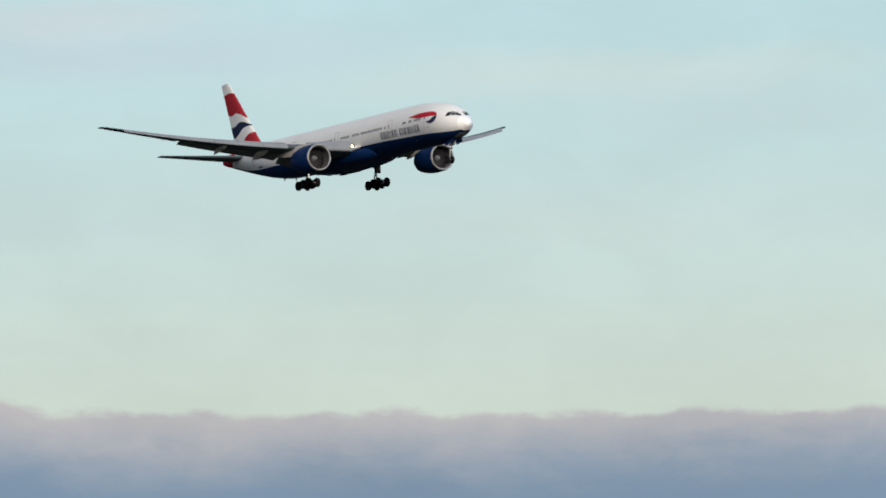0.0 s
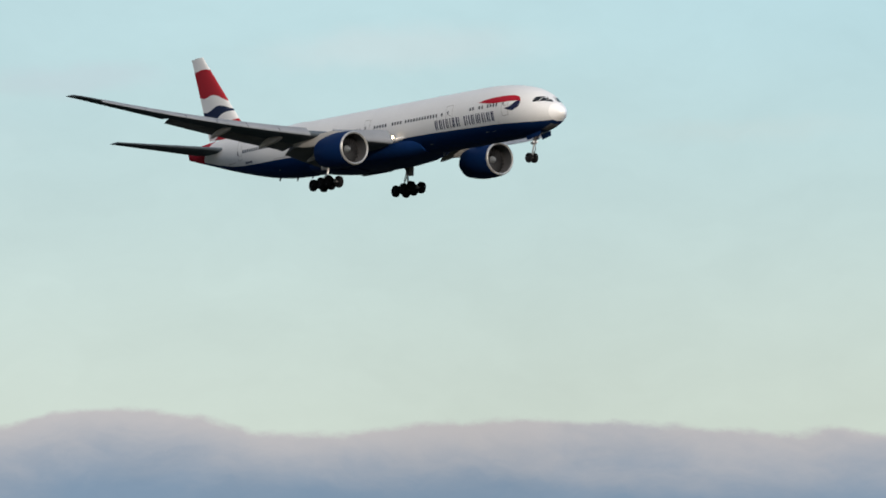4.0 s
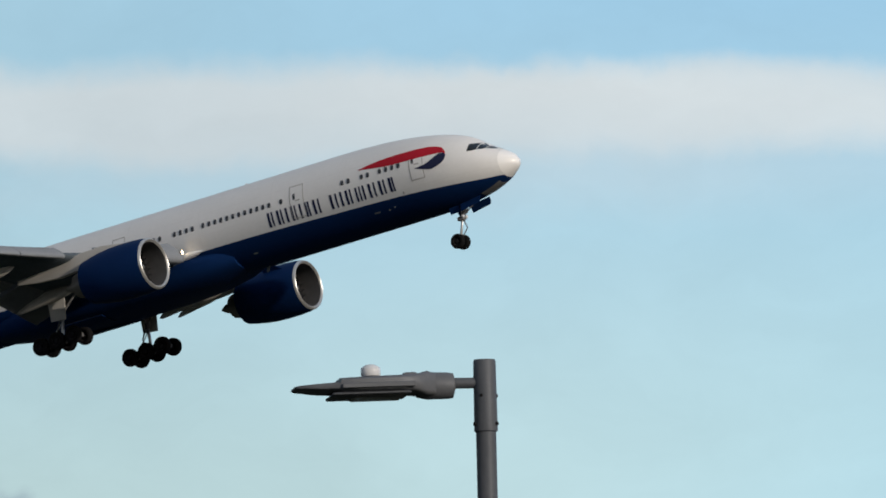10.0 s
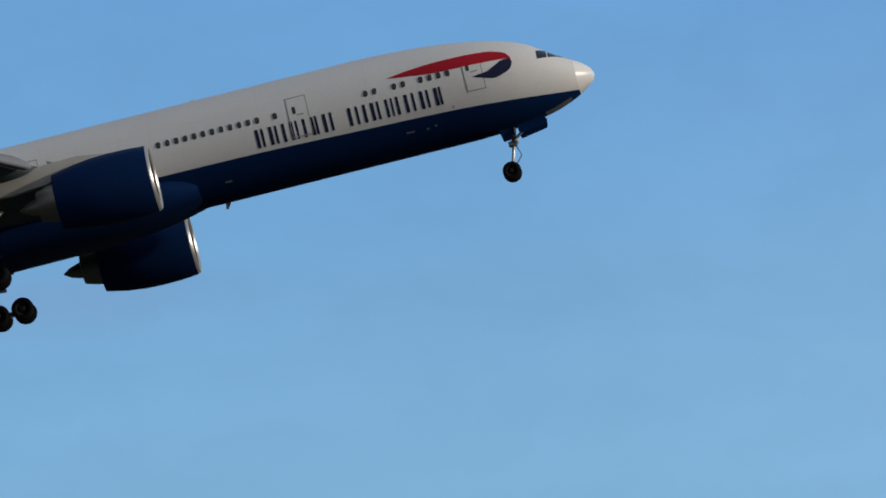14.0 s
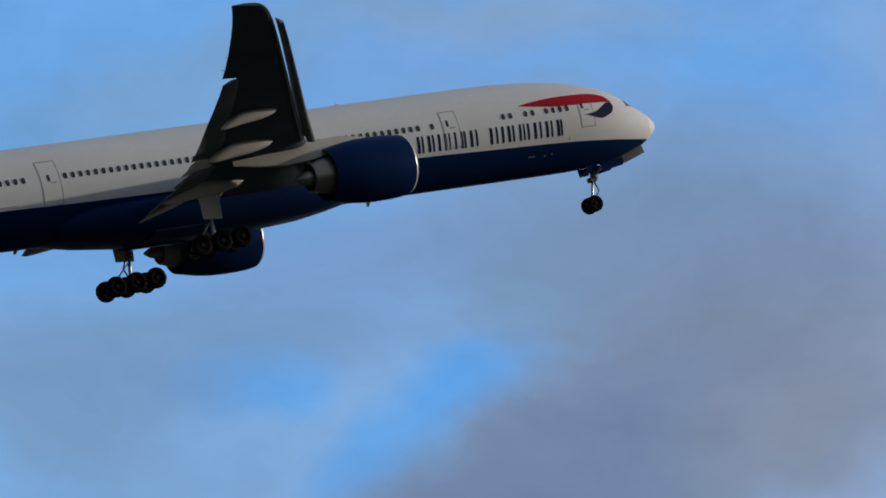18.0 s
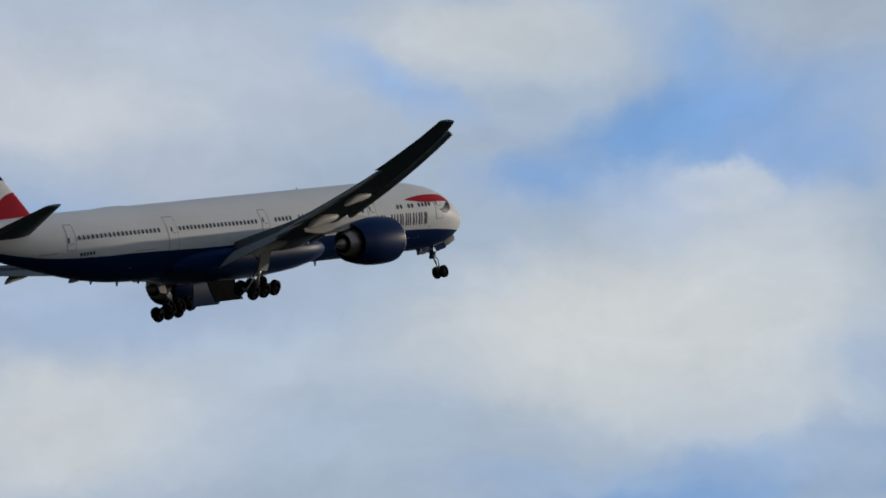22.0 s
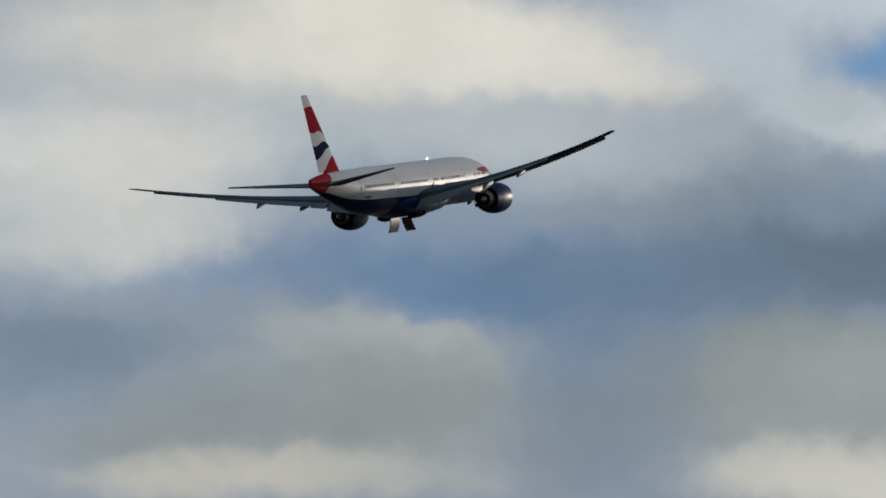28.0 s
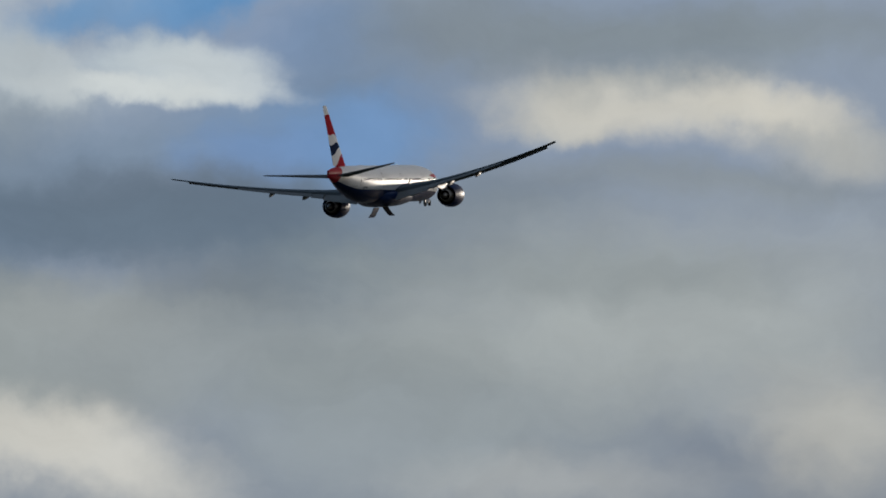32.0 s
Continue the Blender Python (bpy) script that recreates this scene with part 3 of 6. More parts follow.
SCUD_6 = [
    (130.49, 4.42, 0.22, 0.18, 0, 0.8),
    (130.61, 4.11, 0.43, 0.24, 0, 1),
    (130.22, 4.14, 0.24, 0.20, 0, 0.8),
    (129.83, 4.10, 0.31, 0.16, 0, 0.95),
    (129.67, 3.90, 0.35, 0.24, 0, 1),
    (130.22, 3.83, 0.35, 0.16, 0, 0.9),
    (130.81, 3.84, 0.39, 0.16, 0, 1),
    (131.99, 3.82, 0.47, 0.20, 0, 1),
    (132.89, 3.99, 0.24, 0.27, 0, 0.9),
]
FAR = [FAR_1, FAR_2, FAR_3, FAR_4, FAR_5, FAR_6, FAR_7, FAR_8, FAR_9, FAR_10, FAR_11, FAR_12, FAR_13, FAR_14, FAR_15, FAR_16, FAR_17, FAR_18, FAR_19, FAR_20, FAR_21]
SCUD = SCUD_1 + SCUD_2 + SCUD_3 + SCUD_4 + SCUD_5 + SCUD_6


# clear sky and haze at the top and the foot of the strip that the aircraft crosses, by compass angle
SKY_HIGH = [(14, "8f9aa6"), (20, "8698b2"), (28, "a2acb8"), (38, "a6b6c8"), (46, "a0b6d4"), (52, "86acdc"), (60, "70a6e4"), (75, "61a4e8"), (85, "649ee4"),
            (95, "6aa2da"), (108, "69a2d3"), (115, "7ab0dc"), (120, "87bce2"), (127, "a6d4ef"), (132, "b2d9ea"), (140, "b0d9e6"), (150, "c0e0e6"), (170, "c2dfe4")]
SKY_LOW = [(14, "7e8690"), (20, "7b8694"), (28, "909aa6"), (38, "a6b6c6"), (46, "a6b6cc"), (52, "a0b2cc"), (60, "90aad0"), (75, "64aae8"), (85, "69a8e4"),
           (95, "80b2da"), (108, "7cb4da"), (115, "9ecee8"), (120, "a5d4ea"), (127, "c6e5ea"), (132, "c8e2e0"), (140, "d0dacc"), (150, "d2ddd0"), (170, "d2dccf")]


def layer_tree(kind):
    """A small node tree that adds one layer of clouds to what lies under it."""
    tree = bpy.data.node_groups.new("clouds", "ShaderNodeTree")
    for name, sort in (("Field", "NodeSocketVector"), ("Ragged", "NodeSocketFloat"), ("Under", kind)):
        tree.interface.new_socket(name, in_out="INPUT", socket_type=sort)
    tree.interface.new_socket("Out", in_out="OUTPUT", socket_type=kind)
    k = Nodes(tree)
    return k, k.node("NodeGroupInput").outputs, k.node("NodeGroupOutput").inputs[0]


def cloud_layer(group, grow, rag):
    k, given, out = layer_tree("NodeSocketColor")
    col = given[2]
    field = k.vadd(given[0], col, (0, 0, 0))  # one layer after the other
    torn = k.math("MULTIPLY", k.math("SUBTRACT", given[1], 0.5), rag)
    for a, e, hw, hh, tilt, dense, edge, code in group:
        size = grow or 1.0 + 0.62 * edge
        r = k.math("ADD", k.length(k.place(field, (a, e, 0), tilt, (hw * size, hh * size, 1))), torn)
        col = k.mix(k.ramp(r, 1.0, 1.0 - edge, 0.0, dense), col, srgb(code))
    k.tree.links.new(col, out)
    return k.tree


def scud_layer(group):
    k, given, out = layer_tree("NodeSocketFloat")
    body = given[2]
    field = k.vadd(given[0], body, (0, 0, 0))  # one layer after the other
    full = k.math("ADD", 1.0, given[1])
    for a, e, hw, hh, tilt, dense in group:
        r = k.length(k.place(field, (a + 0.275, e + 0.275, 0), tilt, (hw * 1.88, hh * 1.88, 1)))
        body = k.union(body, k.math("MULTIPLY", k.math("SUBTRACT", full, r), dense))
    k.tree.links.new(body, out)
    return k.tree


def make_sky():
    world = bpy.data.worlds.new("sky")
    scene.world = world
    world.use_nodes = True
    k = Nodes(world.node_tree)
    k.tree.nodes.clear()
    way = k.node("ShaderNodeTexCoord").outputs["Generated"]
    sep = k.node("ShaderNodeSeparateXYZ")
    k.put(sep.inputs[0], way)
    az = k.math("MULTIPLY", k.math("ARCTAN2", sep.outputs[1], sep.outputs[0]), 180 / math.pi)
    el = k.math("MULTIPLY", k.math("ARCSINE", sep.outputs[2]), 180 / math.pi)
    com = k.node("ShaderNodeCombineXYZ")
    k.put(com.inputs[0], az)
    k.put(com.inputs[1], el)
    flat = com.outputs[0]
    half = k.vec("SUBTRACT")
    k.put(half.inputs[0], k.noise(flat, 0.65, 4, 0.5).outputs["Color"])
    half.inputs[1].default_value = (0.5, 0.5, 0.5)
    fine = k.vec("SUBTRACT")
    k.put(fine.inputs[0], k.noise(flat, 3.0, 5, 0.55).outputs["Color"])
    fine.inputs[1].default_value = (0.5, 0.5, 0.5)
    soft = k.vadd(k.vadd(flat, half.outputs[0], (1.6, 0.9, 0)), fine.outputs[0], (0.35, 0.25, 0))
    gentle = k.vadd(k.vadd(flat, half.outputs[0], (0.7, 0.4, 0)), fine.outputs[0], (0.4, 0.3, 0))
    calm = k.vadd(k.vadd(flat, half.outputs[0], (0.9, 0.28, 0)), fine.outputs[0], (0.4, 0.16, 0))
    wisp = k.noise(k.place(soft, (0, 0, 0), 0, (2.6, 0.8, 1)), 0.9, 7, 0.6).outputs[0]
    # the clear sky: overhead from the sky model, in the strip through thin haze
    air = k.node("ShaderNodeTexSky")
    air.sky_type, air.sun_disc, air.sun_elevation, air.sun_rotation = "NISHITA", False, radians(SUN_EL), radians(90 - SUN_AZ)
    air.air_density, air.dust_density = 1.2, 1.5
    dome = k.mix(0.06, (0, 0, 0, 1), air.outputs[0])
    cover = k.noise(k.place(flat, (0, 0, 0), 0, (3.0, 1, 1)), 0.12, 5, 0.55).outputs[0]
    dome = k.mix(k.ramp(cover, 0.3, 0.6, 0.35, 0.9), dome, (0.24, 0.27, 0.32, 1))
    turn = k.ramp(az, 0, 180, 0, 1, "LINEAR")
    centre = k.math("MULTIPLY", k.curve(turn, [(0, 0.76), (0.111, 0.775), (0.144, 0.790), (0.211, 0.820), (0.257, 0.828), (0.290, 0.807), (0.326, 0.797), (0.363, 0.762), (0.453, 0.668), (0.597, 0.474), (0.636, 0.415), (0.673, 0.371), (0.708, 0.315), (0.737, 0.277), (0.762, 0.235), (0.786, 0.202), (0.833, 0.161), (0.870, 0.149), (1, 0.149)]), 20.0)
    rise = k.math("ADD", k.math("DIVIDE", k.math("SUBTRACT", el, centre), 3.46), 0.5)
    high = k.stops(turn, [(a / 180, c) for a, c in SKY_HIGH])
    low = k.stops(turn, [(a / 180, c) for a, c in SKY_LOW])
    strip = k.mix(k.ramp(rise, -0.1, 1.1), low, high)
    away = k.math("ABSOLUTE", k.math("SUBTRACT", rise, 0.5))
    col = k.mix(k.math("MULTIPLY", k.ramp(away, 1.0, 5.0, 0.93, 0.25), k.ramp(sep.outputs[1], -0.35, 0.2)), dome, strip)
    mottle = k.noise(k.place(soft, (3, 1, 0), 0, (2.2, 1, 1)), 0.7, 6, 0.6).outputs[0]
    for group in [VEIL, BAND, LILAC, LILAC2, LILAC3, BLUE1] + FAR:
        level, far = group in (VEIL, BAND), group in FAR
        grow, rag = (1.15, 0.35) if level else (0, 0.5) if far else (1.4, 0.6)
        col = k.layer(cloud_layer(group, grow, rag), calm if level else gentle if far else soft, wisp, col)
    # the long low bank behind
    bank_top = k.math("MULTIPLY", k.curve(k.ramp(az, 130, 170, 0, 1, "LINEAR"), [
        (0, 0.85), (0.208, 0.883), (0.235, 0.883), (0.263, 0.863), (0.292, 0.823), (0.323, 0.783), (0.358, 0.743), (0.405, 0.670), (0.435, 0.677), (0.470, 0.687), (0.495, 0.680), (0.523, 0.650), (0.550, 0.683), (0.575, 0.640), (0.633, 0.613), (0.662, 0.610), (0.692, 0.630), (0.723, 0.620), (0.740, 0.647), (1, 0.65)]), 3.0)
    lumps = k.noise(k.place(flat, (0, 0, 0), 0, (2.0, 1, 1)), 2.4, 6, 0.6).outputs[0]
    depth = k.math("ADD", k.math("SUBTRACT", bank_top, el), k.math("MULTIPLY", k.math("SUBTRACT", lumps, 0.5), 0.3))
    streak = k.noise(k.place(soft, (0, 0, 0), 0, (3.0, 0.6, 1)), 0.8, 6, 0.6).outputs[0]
    shade = k.math("ADD", depth, k.math("MULTIPLY", k.math("SUBTRACT", streak, 0.5), 0.6))
    bank = k.mix(k.ramp(shade, -0.05, 0.6), srgb("bebabc"), srgb("768ea8"))
    col = k.mix(k.math("MULTIPLY", k.ramp(depth, -0.015, 0.055, 0, 0.93), k.ramp(el, -1.0, 0.0)), col, bank)
    # ragged dark scud with billowing edges
    curl = k.vadd(k.vadd(flat, k.noise(flat, 1.6, 3, 0.5).outputs["Color"], (0.5, 0.5, 0)), k.noise(flat, 5.0, 1, 0.5).outputs["Color"], (0.05, 0.05, 0))
    puffs = k.node("ShaderNodeTexVoronoi")
    puffs.voronoi_dimensions, puffs.feature, puffs.normalize = "2D", "SMOOTH_F1", False
    k.put(puffs.inputs["Vector"], curl)
    for key, v in (("Scale", 2.9), ("Detail", 2.0), ("Roughness", 0.5), ("Lacunarity", 2.2), ("Smoothness", 0.4)):
        puffs.inputs[key].default_value = v
    billow = k.math("SUBTRACT", 0.88, puffs.outputs[0])
    broad = k.noise(curl, 2.0, 5, 0.55).outputs[0]
    lumpy = k.math("ADD", k.math("MULTIPLY", billow, 0.36), k.math("MULTIPLY", k.math("SUBTRACT", broad, 0.5), 1.0))
    body = -5.0
    for n in range(0, len(SCUD), 13):
        body = k.layer(scud_layer(SCUD[n:n + 13]), curl, lumpy, body)
    scud = k.mix(k.ramp(body, 0.15, 1.0), srgb("a6bac5"), srgb("6e849c"))
    col = k.mix(k.ramp(body, 0.02, 0.66, 0, 0.95), col, scud)
    # fine unevenness over all; the sky is brighter towards the sun's side
    lump = k.noise(k.place(soft, (7, 3, 0), 0, (1.7, 1, 1)), 1.9, 8, 0.62).outputs[0]
    rough = k.ramp(k.math("MAXIMUM", k.math("MINIMUM", az, 95.0), 75.0), 75.0, 95.0, 0.28, 0.06)
    grain = k.math("ADD", 1.0, k.math("MULTIPLY", k.math("SUBTRACT", lump, 0.5), rough))
    gain = k.math("MULTIPLY", k.ramp(k.math("MAXIMUM", k.math("MINIMUM", az, 131.0), 111.0), 111.0, 131.0, 1.366, 1.0),
                  k.ramp(k.math("MAXIMUM", k.math("MINIMUM", az, 145.5), 131.0), 131.0, 145.5, 1.0, 0.812))
    tone = k.vec("SCALE")
    k.put(tone.inputs[0], col)
    k.put(tone.inputs["Scale"], k.math("MULTIPLY", k.ramp(mottle, 0.25, 0.75, 0.93, 1.07, "LINEAR"), k.math("MULTIPLY", grain, gain)))
    back = k.node("ShaderNodeBackground")
    k.put(back.inputs[0], tone.outputs[0])
    back.inputs[1].default_value = 1.0
    k.tree.links.new(back.outputs[0], k.node("ShaderNodeOutputWorld").inputs[0])


make_sky()

sun = new("sun", bpy.data.lights.new("sun", "SUN"))
sun.data.energy, sun.data.angle, sun.data.color = 2.7, radians(0.6), (1.0, 0.89, 0.76)
sun.matrix_world = look((800 * math.cos(radians(SUN_AZ)), 800 * math.sin(radians(SUN_AZ)), 800 * math.tan(radians(SUN_EL))), (0, 0, 0))

# ---- materials ----
def material(name, colour, rough=0.4, metal=0.0, coat=0.0, wear=0.08, scale=1.2, bump=0.0, glow=None, gloss=0.02):
    """A painted or metal surface with stains at two scales. Returns the material, its short-named nodes, shader and colour."""
    m = bpy.data.materials.new(name)
    m.use_nodes = True
    k = Nodes(m.node_tree)
    k.tree.nodes.clear()
    p = k.node("ShaderNodeBsdfPrincipled")
    k.tree.links.new(p.outputs[0], k.node("ShaderNodeOutputMaterial").inputs[0])
    at = k.node("ShaderNodeTexCoord").outputs["Object"]
    broad = k.noise(at, scale * 0.25, 4, 0.6).outputs[0]
    grain = k.noise(at, scale * 6, 5, 0.6).outputs[0]
    mixed = k.math("ADD", k.math("MULTIPLY", broad, 0.65), k.math("MULTIPLY", grain, 0.35))
    tone = k.vec("SCALE")
    base = colour if isinstance(colour, bpy.types.NodeSocket) else (*colour[:3],)
    k.put(tone.inputs[0], base)
    k.put(tone.inputs["Scale"], k.ramp(mixed, 0.3, 0.7, 1 - wear, 1 + wear, "LINEAR"))
    k.put(p.inputs["Base Color"], tone.outputs[0])
    k.put(p.inputs["Roughness"], k.ramp(mixed, 0.3, 0.7, rough * 0.85, min(1, rough * 1.2), "LINEAR"))
    p.inputs["Metallic"].default_value = metal
    p.inputs["Coat Weight"].default_value = coat
    p.inputs["Specular IOR Level"].default_value = gloss
    p.inputs["Coat Roughness"].default_value = 0.12
    if bump:
        b = k.node("ShaderNodeBump")
        b.inputs["Strength"].default_value, b.inputs["Distance"].default_value = bump, 0.02
        k.put(b.inputs["Height"], grain)
        k.put(p.inputs["Normal"], b.outputs[0])
    if glow:
        p.inputs["Emission Color"].default_value = (*glow[:3], 1)
        p.inputs["Emission Strength"].default_value = glow[3]
    return m, k, p, tone, at


WHITE_PAINT = (0.74, 0.742, 0.745)
NAVY, RED = (0.005, 0.023, 0.09), (0.42, 0.02, 0.036)

# duller copies of the livery colours: the fin's shade and haze mixed in
FIN_NAVY_HAZED, FIN_RED_HAZED = (0.022, 0.032, 0.07), (0.36, 0.03, 0.042)


def paint_fuselage():
    """White above a navy belly, red at the tail end; faint skin joints and streaks."""
    m, k, p, tone, at = material("fuselage_paint", WHITE_PAINT, 0.4, coat=0.0, wear=0.06, scale=0.7)
    sep = k.node("ShaderNodeSeparateXYZ")
    k.put(sep.inputs[0], at)
    s = k.math("MULTIPLY", sep.outputs[0], -1.0)
    z = sep.outputs[2]
    # the navy belly's upper edge, by metres aft of the nose
    edge = [(0, -1.9), (1.0, -1.83), (2.0, -1.88), (4.5, -1.82), (8, -1.66), (14, -1.5), (20, -1.36), (28, -1.32), (42, -1.25), (50, -1.1), (56, -1.02), (60, -0.8), (64, -0.3), (67, 0.25), (72.6, 1.3)]
    line = k.math("SUBTRACT", k.math("MULTIPLY", k.curve(k.math("DIVIDE", s, 72.6), [(a / 72.6, (b + 4) / 6) for a, b in edge]), 6.0), 4.0)
    # skin joints, one each frame bay, and lap joints along the body
    bay = k.math("PINGPONG", s, 3.2)
    joint = k.math("SUBTRACT", 1.0, k.ramp(bay, 0.0, 0.035))
    lap = k.math("SUBTRACT", 1.0, k.ramp(k.math("ABSOLUTE", k.math("SUBTRACT", k.math("ABSOLUTE", z), 1.3)), 0.0, 0.03))
    seam = k.math("MULTIPLY", k.math("MAXIMUM", joint, lap), 0.10)
    dirt = k.noise(k.place(at, (0, 0, 0), 0, (6, 1, 0.7)), 1.0, 6, 0.65).outputs[0]
    grime = k.math("MULTIPLY", k.ramp(dirt, 0.5, 0.8), k.ramp(z, 1.5, -1.8, 0.02, 0.16))
    white = k.mix(k.math("ADD", seam, grime, True), (*WHITE_PAINT, 1), (0.30, 0.28, 0.26, 1))
    col = k.mix(k.math("GREATER_THAN", line, z), white, (*NAVY, 1))
    p.inputs["Specular IOR Level"].default_value = 0.014
    dents = k.noise(k.place(at, (0, 0, 0), 0, (1.6, 1, 1)), 0.8, 2, 0.4).outputs[0]
    wavy = k.node("ShaderNodeBump")
    wavy.inputs["Strength"].default_value, wavy.inputs["Distance"].default_value = 0.25, 0.05
    k.put(wavy.inputs["Height"], dents)
    k.put(p.inputs["Normal"], wavy.outputs[0])
    # red end of the body, slanting down from the fin's root
    back = k.math("SUBTRACT", s, k.math("ADD", 66.2, k.math("MULTIPLY", k.math("SUBTRACT", 3.0, z), 1.05)))
    col = k.mix(k.math("MULTIPLY", k.math("GREATER_THAN", back, 0.0), k.math("GREATER_THAN", z, -3.0)), col, (*RED, 1))
    k.put(tone.inputs[0], col)
    return m


def paint_fin():
    """Waving red, white and navy bands across the fin and rudder."""
    m, k, p, tone, at = material("fin_paint", WHITE_PAINT, 0.6, coat=0.0, wear=0.06, scale=0.7)
    sep = k.node("ShaderNodeSeparateXYZ")
    k.put(sep.inputs[0], at)
    s = k.math("MULTIPLY", sep.outputs[0], -1.0)
    z = sep.outputs[2]
    p.inputs["Specular IOR Level"].default_value = 0.0
    # how far along the chord, from the leading edge
    u = k.math("DIVIDE", k.math("SUBTRACT", s, k.math("ADD", 57.7, k.math("MULTIPLY", z, 0.94))), k.math("SUBTRACT", 9.78, k.math("MULTIPLY", z, 0.58)))
    wave = k.math("SINE", k.math("MULTIPLY", u, 5.2))

    def edge(at_front, at_back, swing):
        flat = k.math("ADD", at_front, k.math("MULTIPLY", u, at_back - at_front))
        return k.math("GREATER_THAN", k.math("ADD", flat, k.math("MULTIPLY", wave, swing)), z)

    col = (*WHITE_PAINT, 1)
    for front, back, swing, paint in ((11.35, 11.45, 0.1, FIN_RED_HAZED), (7.35, 8.73, 0.45, WHITE_PAINT), (6.35, 6.9, 0.42, FIN_NAVY_HAZED), (6.1, 4.9, 0.25, WHITE_PAINT), (5.1, 3.0, 0.30, FIN_RED_HAZED)):
        col = k.mix(edge(front, back, swing), col, (*paint, 1))
    k.put(tone.inputs[0], col)
    return m


FUSELAGE_PAINT, FIN_PAINT = paint_fuselage(), paint_fin()
NAVY_PAINT = material("navy_paint", NAVY, 0.42, gloss=0.025, coat=0.0, wear=0.12)[0]
RED_PAINT = material("red_paint", RED, 0.2, coat=0.0, wear=0.1)[0]
WHITE = material("white_paint", WHITE_PAINT, 0.35, coat=0.2, wear=0.08)[0]
# nose white raised above the body's: sunlight on the nose put into the colour
RADOME = material("radome_paint_sun_brightened", (0.88, 0.88, 0.88), 0.3, coat=0.0, wear=0.04, gloss=0.5)[0]
# wing and flap greys below true paint: the underside's shade is in the colour
WING_GREY = material("wing_grey_shade_darkened", (0.10, 0.125, 0.15), 0.6, wear=0.22, scale=0.8, gloss=0.0)[0]
FLAP_GREY = material("flap_grey_shade_darkened", (0.15, 0.165, 0.18), 0.6, wear=0.2, scale=1.0, gloss=0.0)[0]
FAIRING_GREY = material("fairing_grey_paint", (0.50, 0.48, 0.45), 0.4, wear=0.1)[0]
# slat metal as plain grey, darkened to carry the shade on its lower face
SLAT_METAL = material("slat_grey_shade_darkened", (0.22, 0.24, 0.27), 0.6, metal=0.0, wear=0.15, gloss=0.0)[0]
BARE_METAL = material("polished_aluminium", (0.55, 0.55, 0.54), 0.34, metal=0.7, wear=0.1)[0]
HOT_METAL = material("heat_stained_metal", (0.30, 0.28, 0.26), 0.42, metal=0.8, wear=0.2, scale=2)[0]
DOOR_INSIDE = material("matte_dark_door_lining", (0.02, 0.02, 0.022), 0.95, wear=0.3, scale=3, gloss=0.0)[0]
DARK = material("dark_cavity", (0.02, 0.02, 0.022), 0.7, wear=0.2)[0]
FAN = material("fan_titanium", (0.035, 0.036, 0.04), 0.7, metal=0.0, wear=0.15, scale=3)[0]
GLASS = material("cockpit_glass", (0.012, 0.014, 0.018), 0.08, coat=0.3, gloss=0.3, wear=0.1)[0]
PANE = material("cabin_window_pane", (0.045, 0.047, 0.055), 0.12, coat=0.0, wear=0.15, gloss=0.5)[0]
SEAM = material("door_seam", (0.36, 0.35, 0.34), 0.5, wear=0.1)[0]
MARKING = material("slate_marking_paint", (0.022, 0.027, 0.065), 0.4, wear=0.1)[0]
TYRE = material("tyre_rubber", (0.012, 0.012, 0.013), 0.8, wear=0.25, scale=4, bump=0.2)[0]
GEAR_GREY = material("gear_grey_paint", (0.16, 0.16, 0.165), 0.5, wear=0.2, scale=4)[0]
RIM = material("wheel_rim_paint", (0.022, 0.022, 0.025), 0.6, wear=0.25, scale=4)[0]
CHROME = material("chromed_piston", (0.5, 0.5, 0.5), 0.3, metal=0.6, wear=0.05)[0]
DUCT = material("intake_lining", (0.10, 0.10, 0.105), 0.6, wear=0.15, scale=3)[0]
BEAM = material("landing_light_glass", (0.9, 0.85, 0.7), 0.2, glow=(1.0, 0.72, 0.38, 9.0))[0]
POLE_PAINT = material("column_grey_paint", (0.10, 0.108, 0.122), 0.5, metal=0.2, wear=0.14, scale=6, bump=0.15)[0]
LAMP_PAINT = material("lantern_grey_paint", (0.14, 0.148, 0.163), 0.5, metal=0.2, wear=0.12, scale=6, bump=0.1)[0]
LENS = material("lantern_glass", (0.10, 0.10, 0.10), 0.25, coat=0.5)[0]
CELL = material("photocell_cap", (0.62, 0.63, 0.65), 0.25, coat=0.5)[0]


def ground_material():
    m, k, p, tone, at = material("rough_grass", (0.04, 0.045, 0.032), 0.9, wear=0.35, scale=0.4)
    patch = k.noise(at, 0.02, 6, 0.6).outputs[0]
    p.inputs["Specular IOR Level"].default_value = 0.0
    k.put(tone.inputs[0], k.mix(k.ramp(patch, 0.42, 0.6), (0.04, 0.045, 0.032, 1), (0.05, 0.048, 0.042, 1)))
    return m


# ---- building helpers ----
def mesh(name, verts, faces, mat, smooth=40):
    me = bpy.data.meshes.new(name)
    me.from_pydata([tuple(v) for v in verts], [], faces)
    bm = bmesh.new()
    bm.from_mesh(me)
    bmesh.ops.remove_doubles(bm, verts=bm.verts, dist=1e-5)
    bmesh.ops.recalc_face_normals(bm, faces=bm.faces)
    if smooth:
        for fc in bm.faces:
            fc.smooth = True
        for ed in bm.edges:
            if len(ed.link_faces) == 2 and ed.calc_face_angle(0) > radians(smooth):
                ed.smooth = False
    bm.to_mesh(me)
    bm.free()
    me.materials.append(mat)
    return me


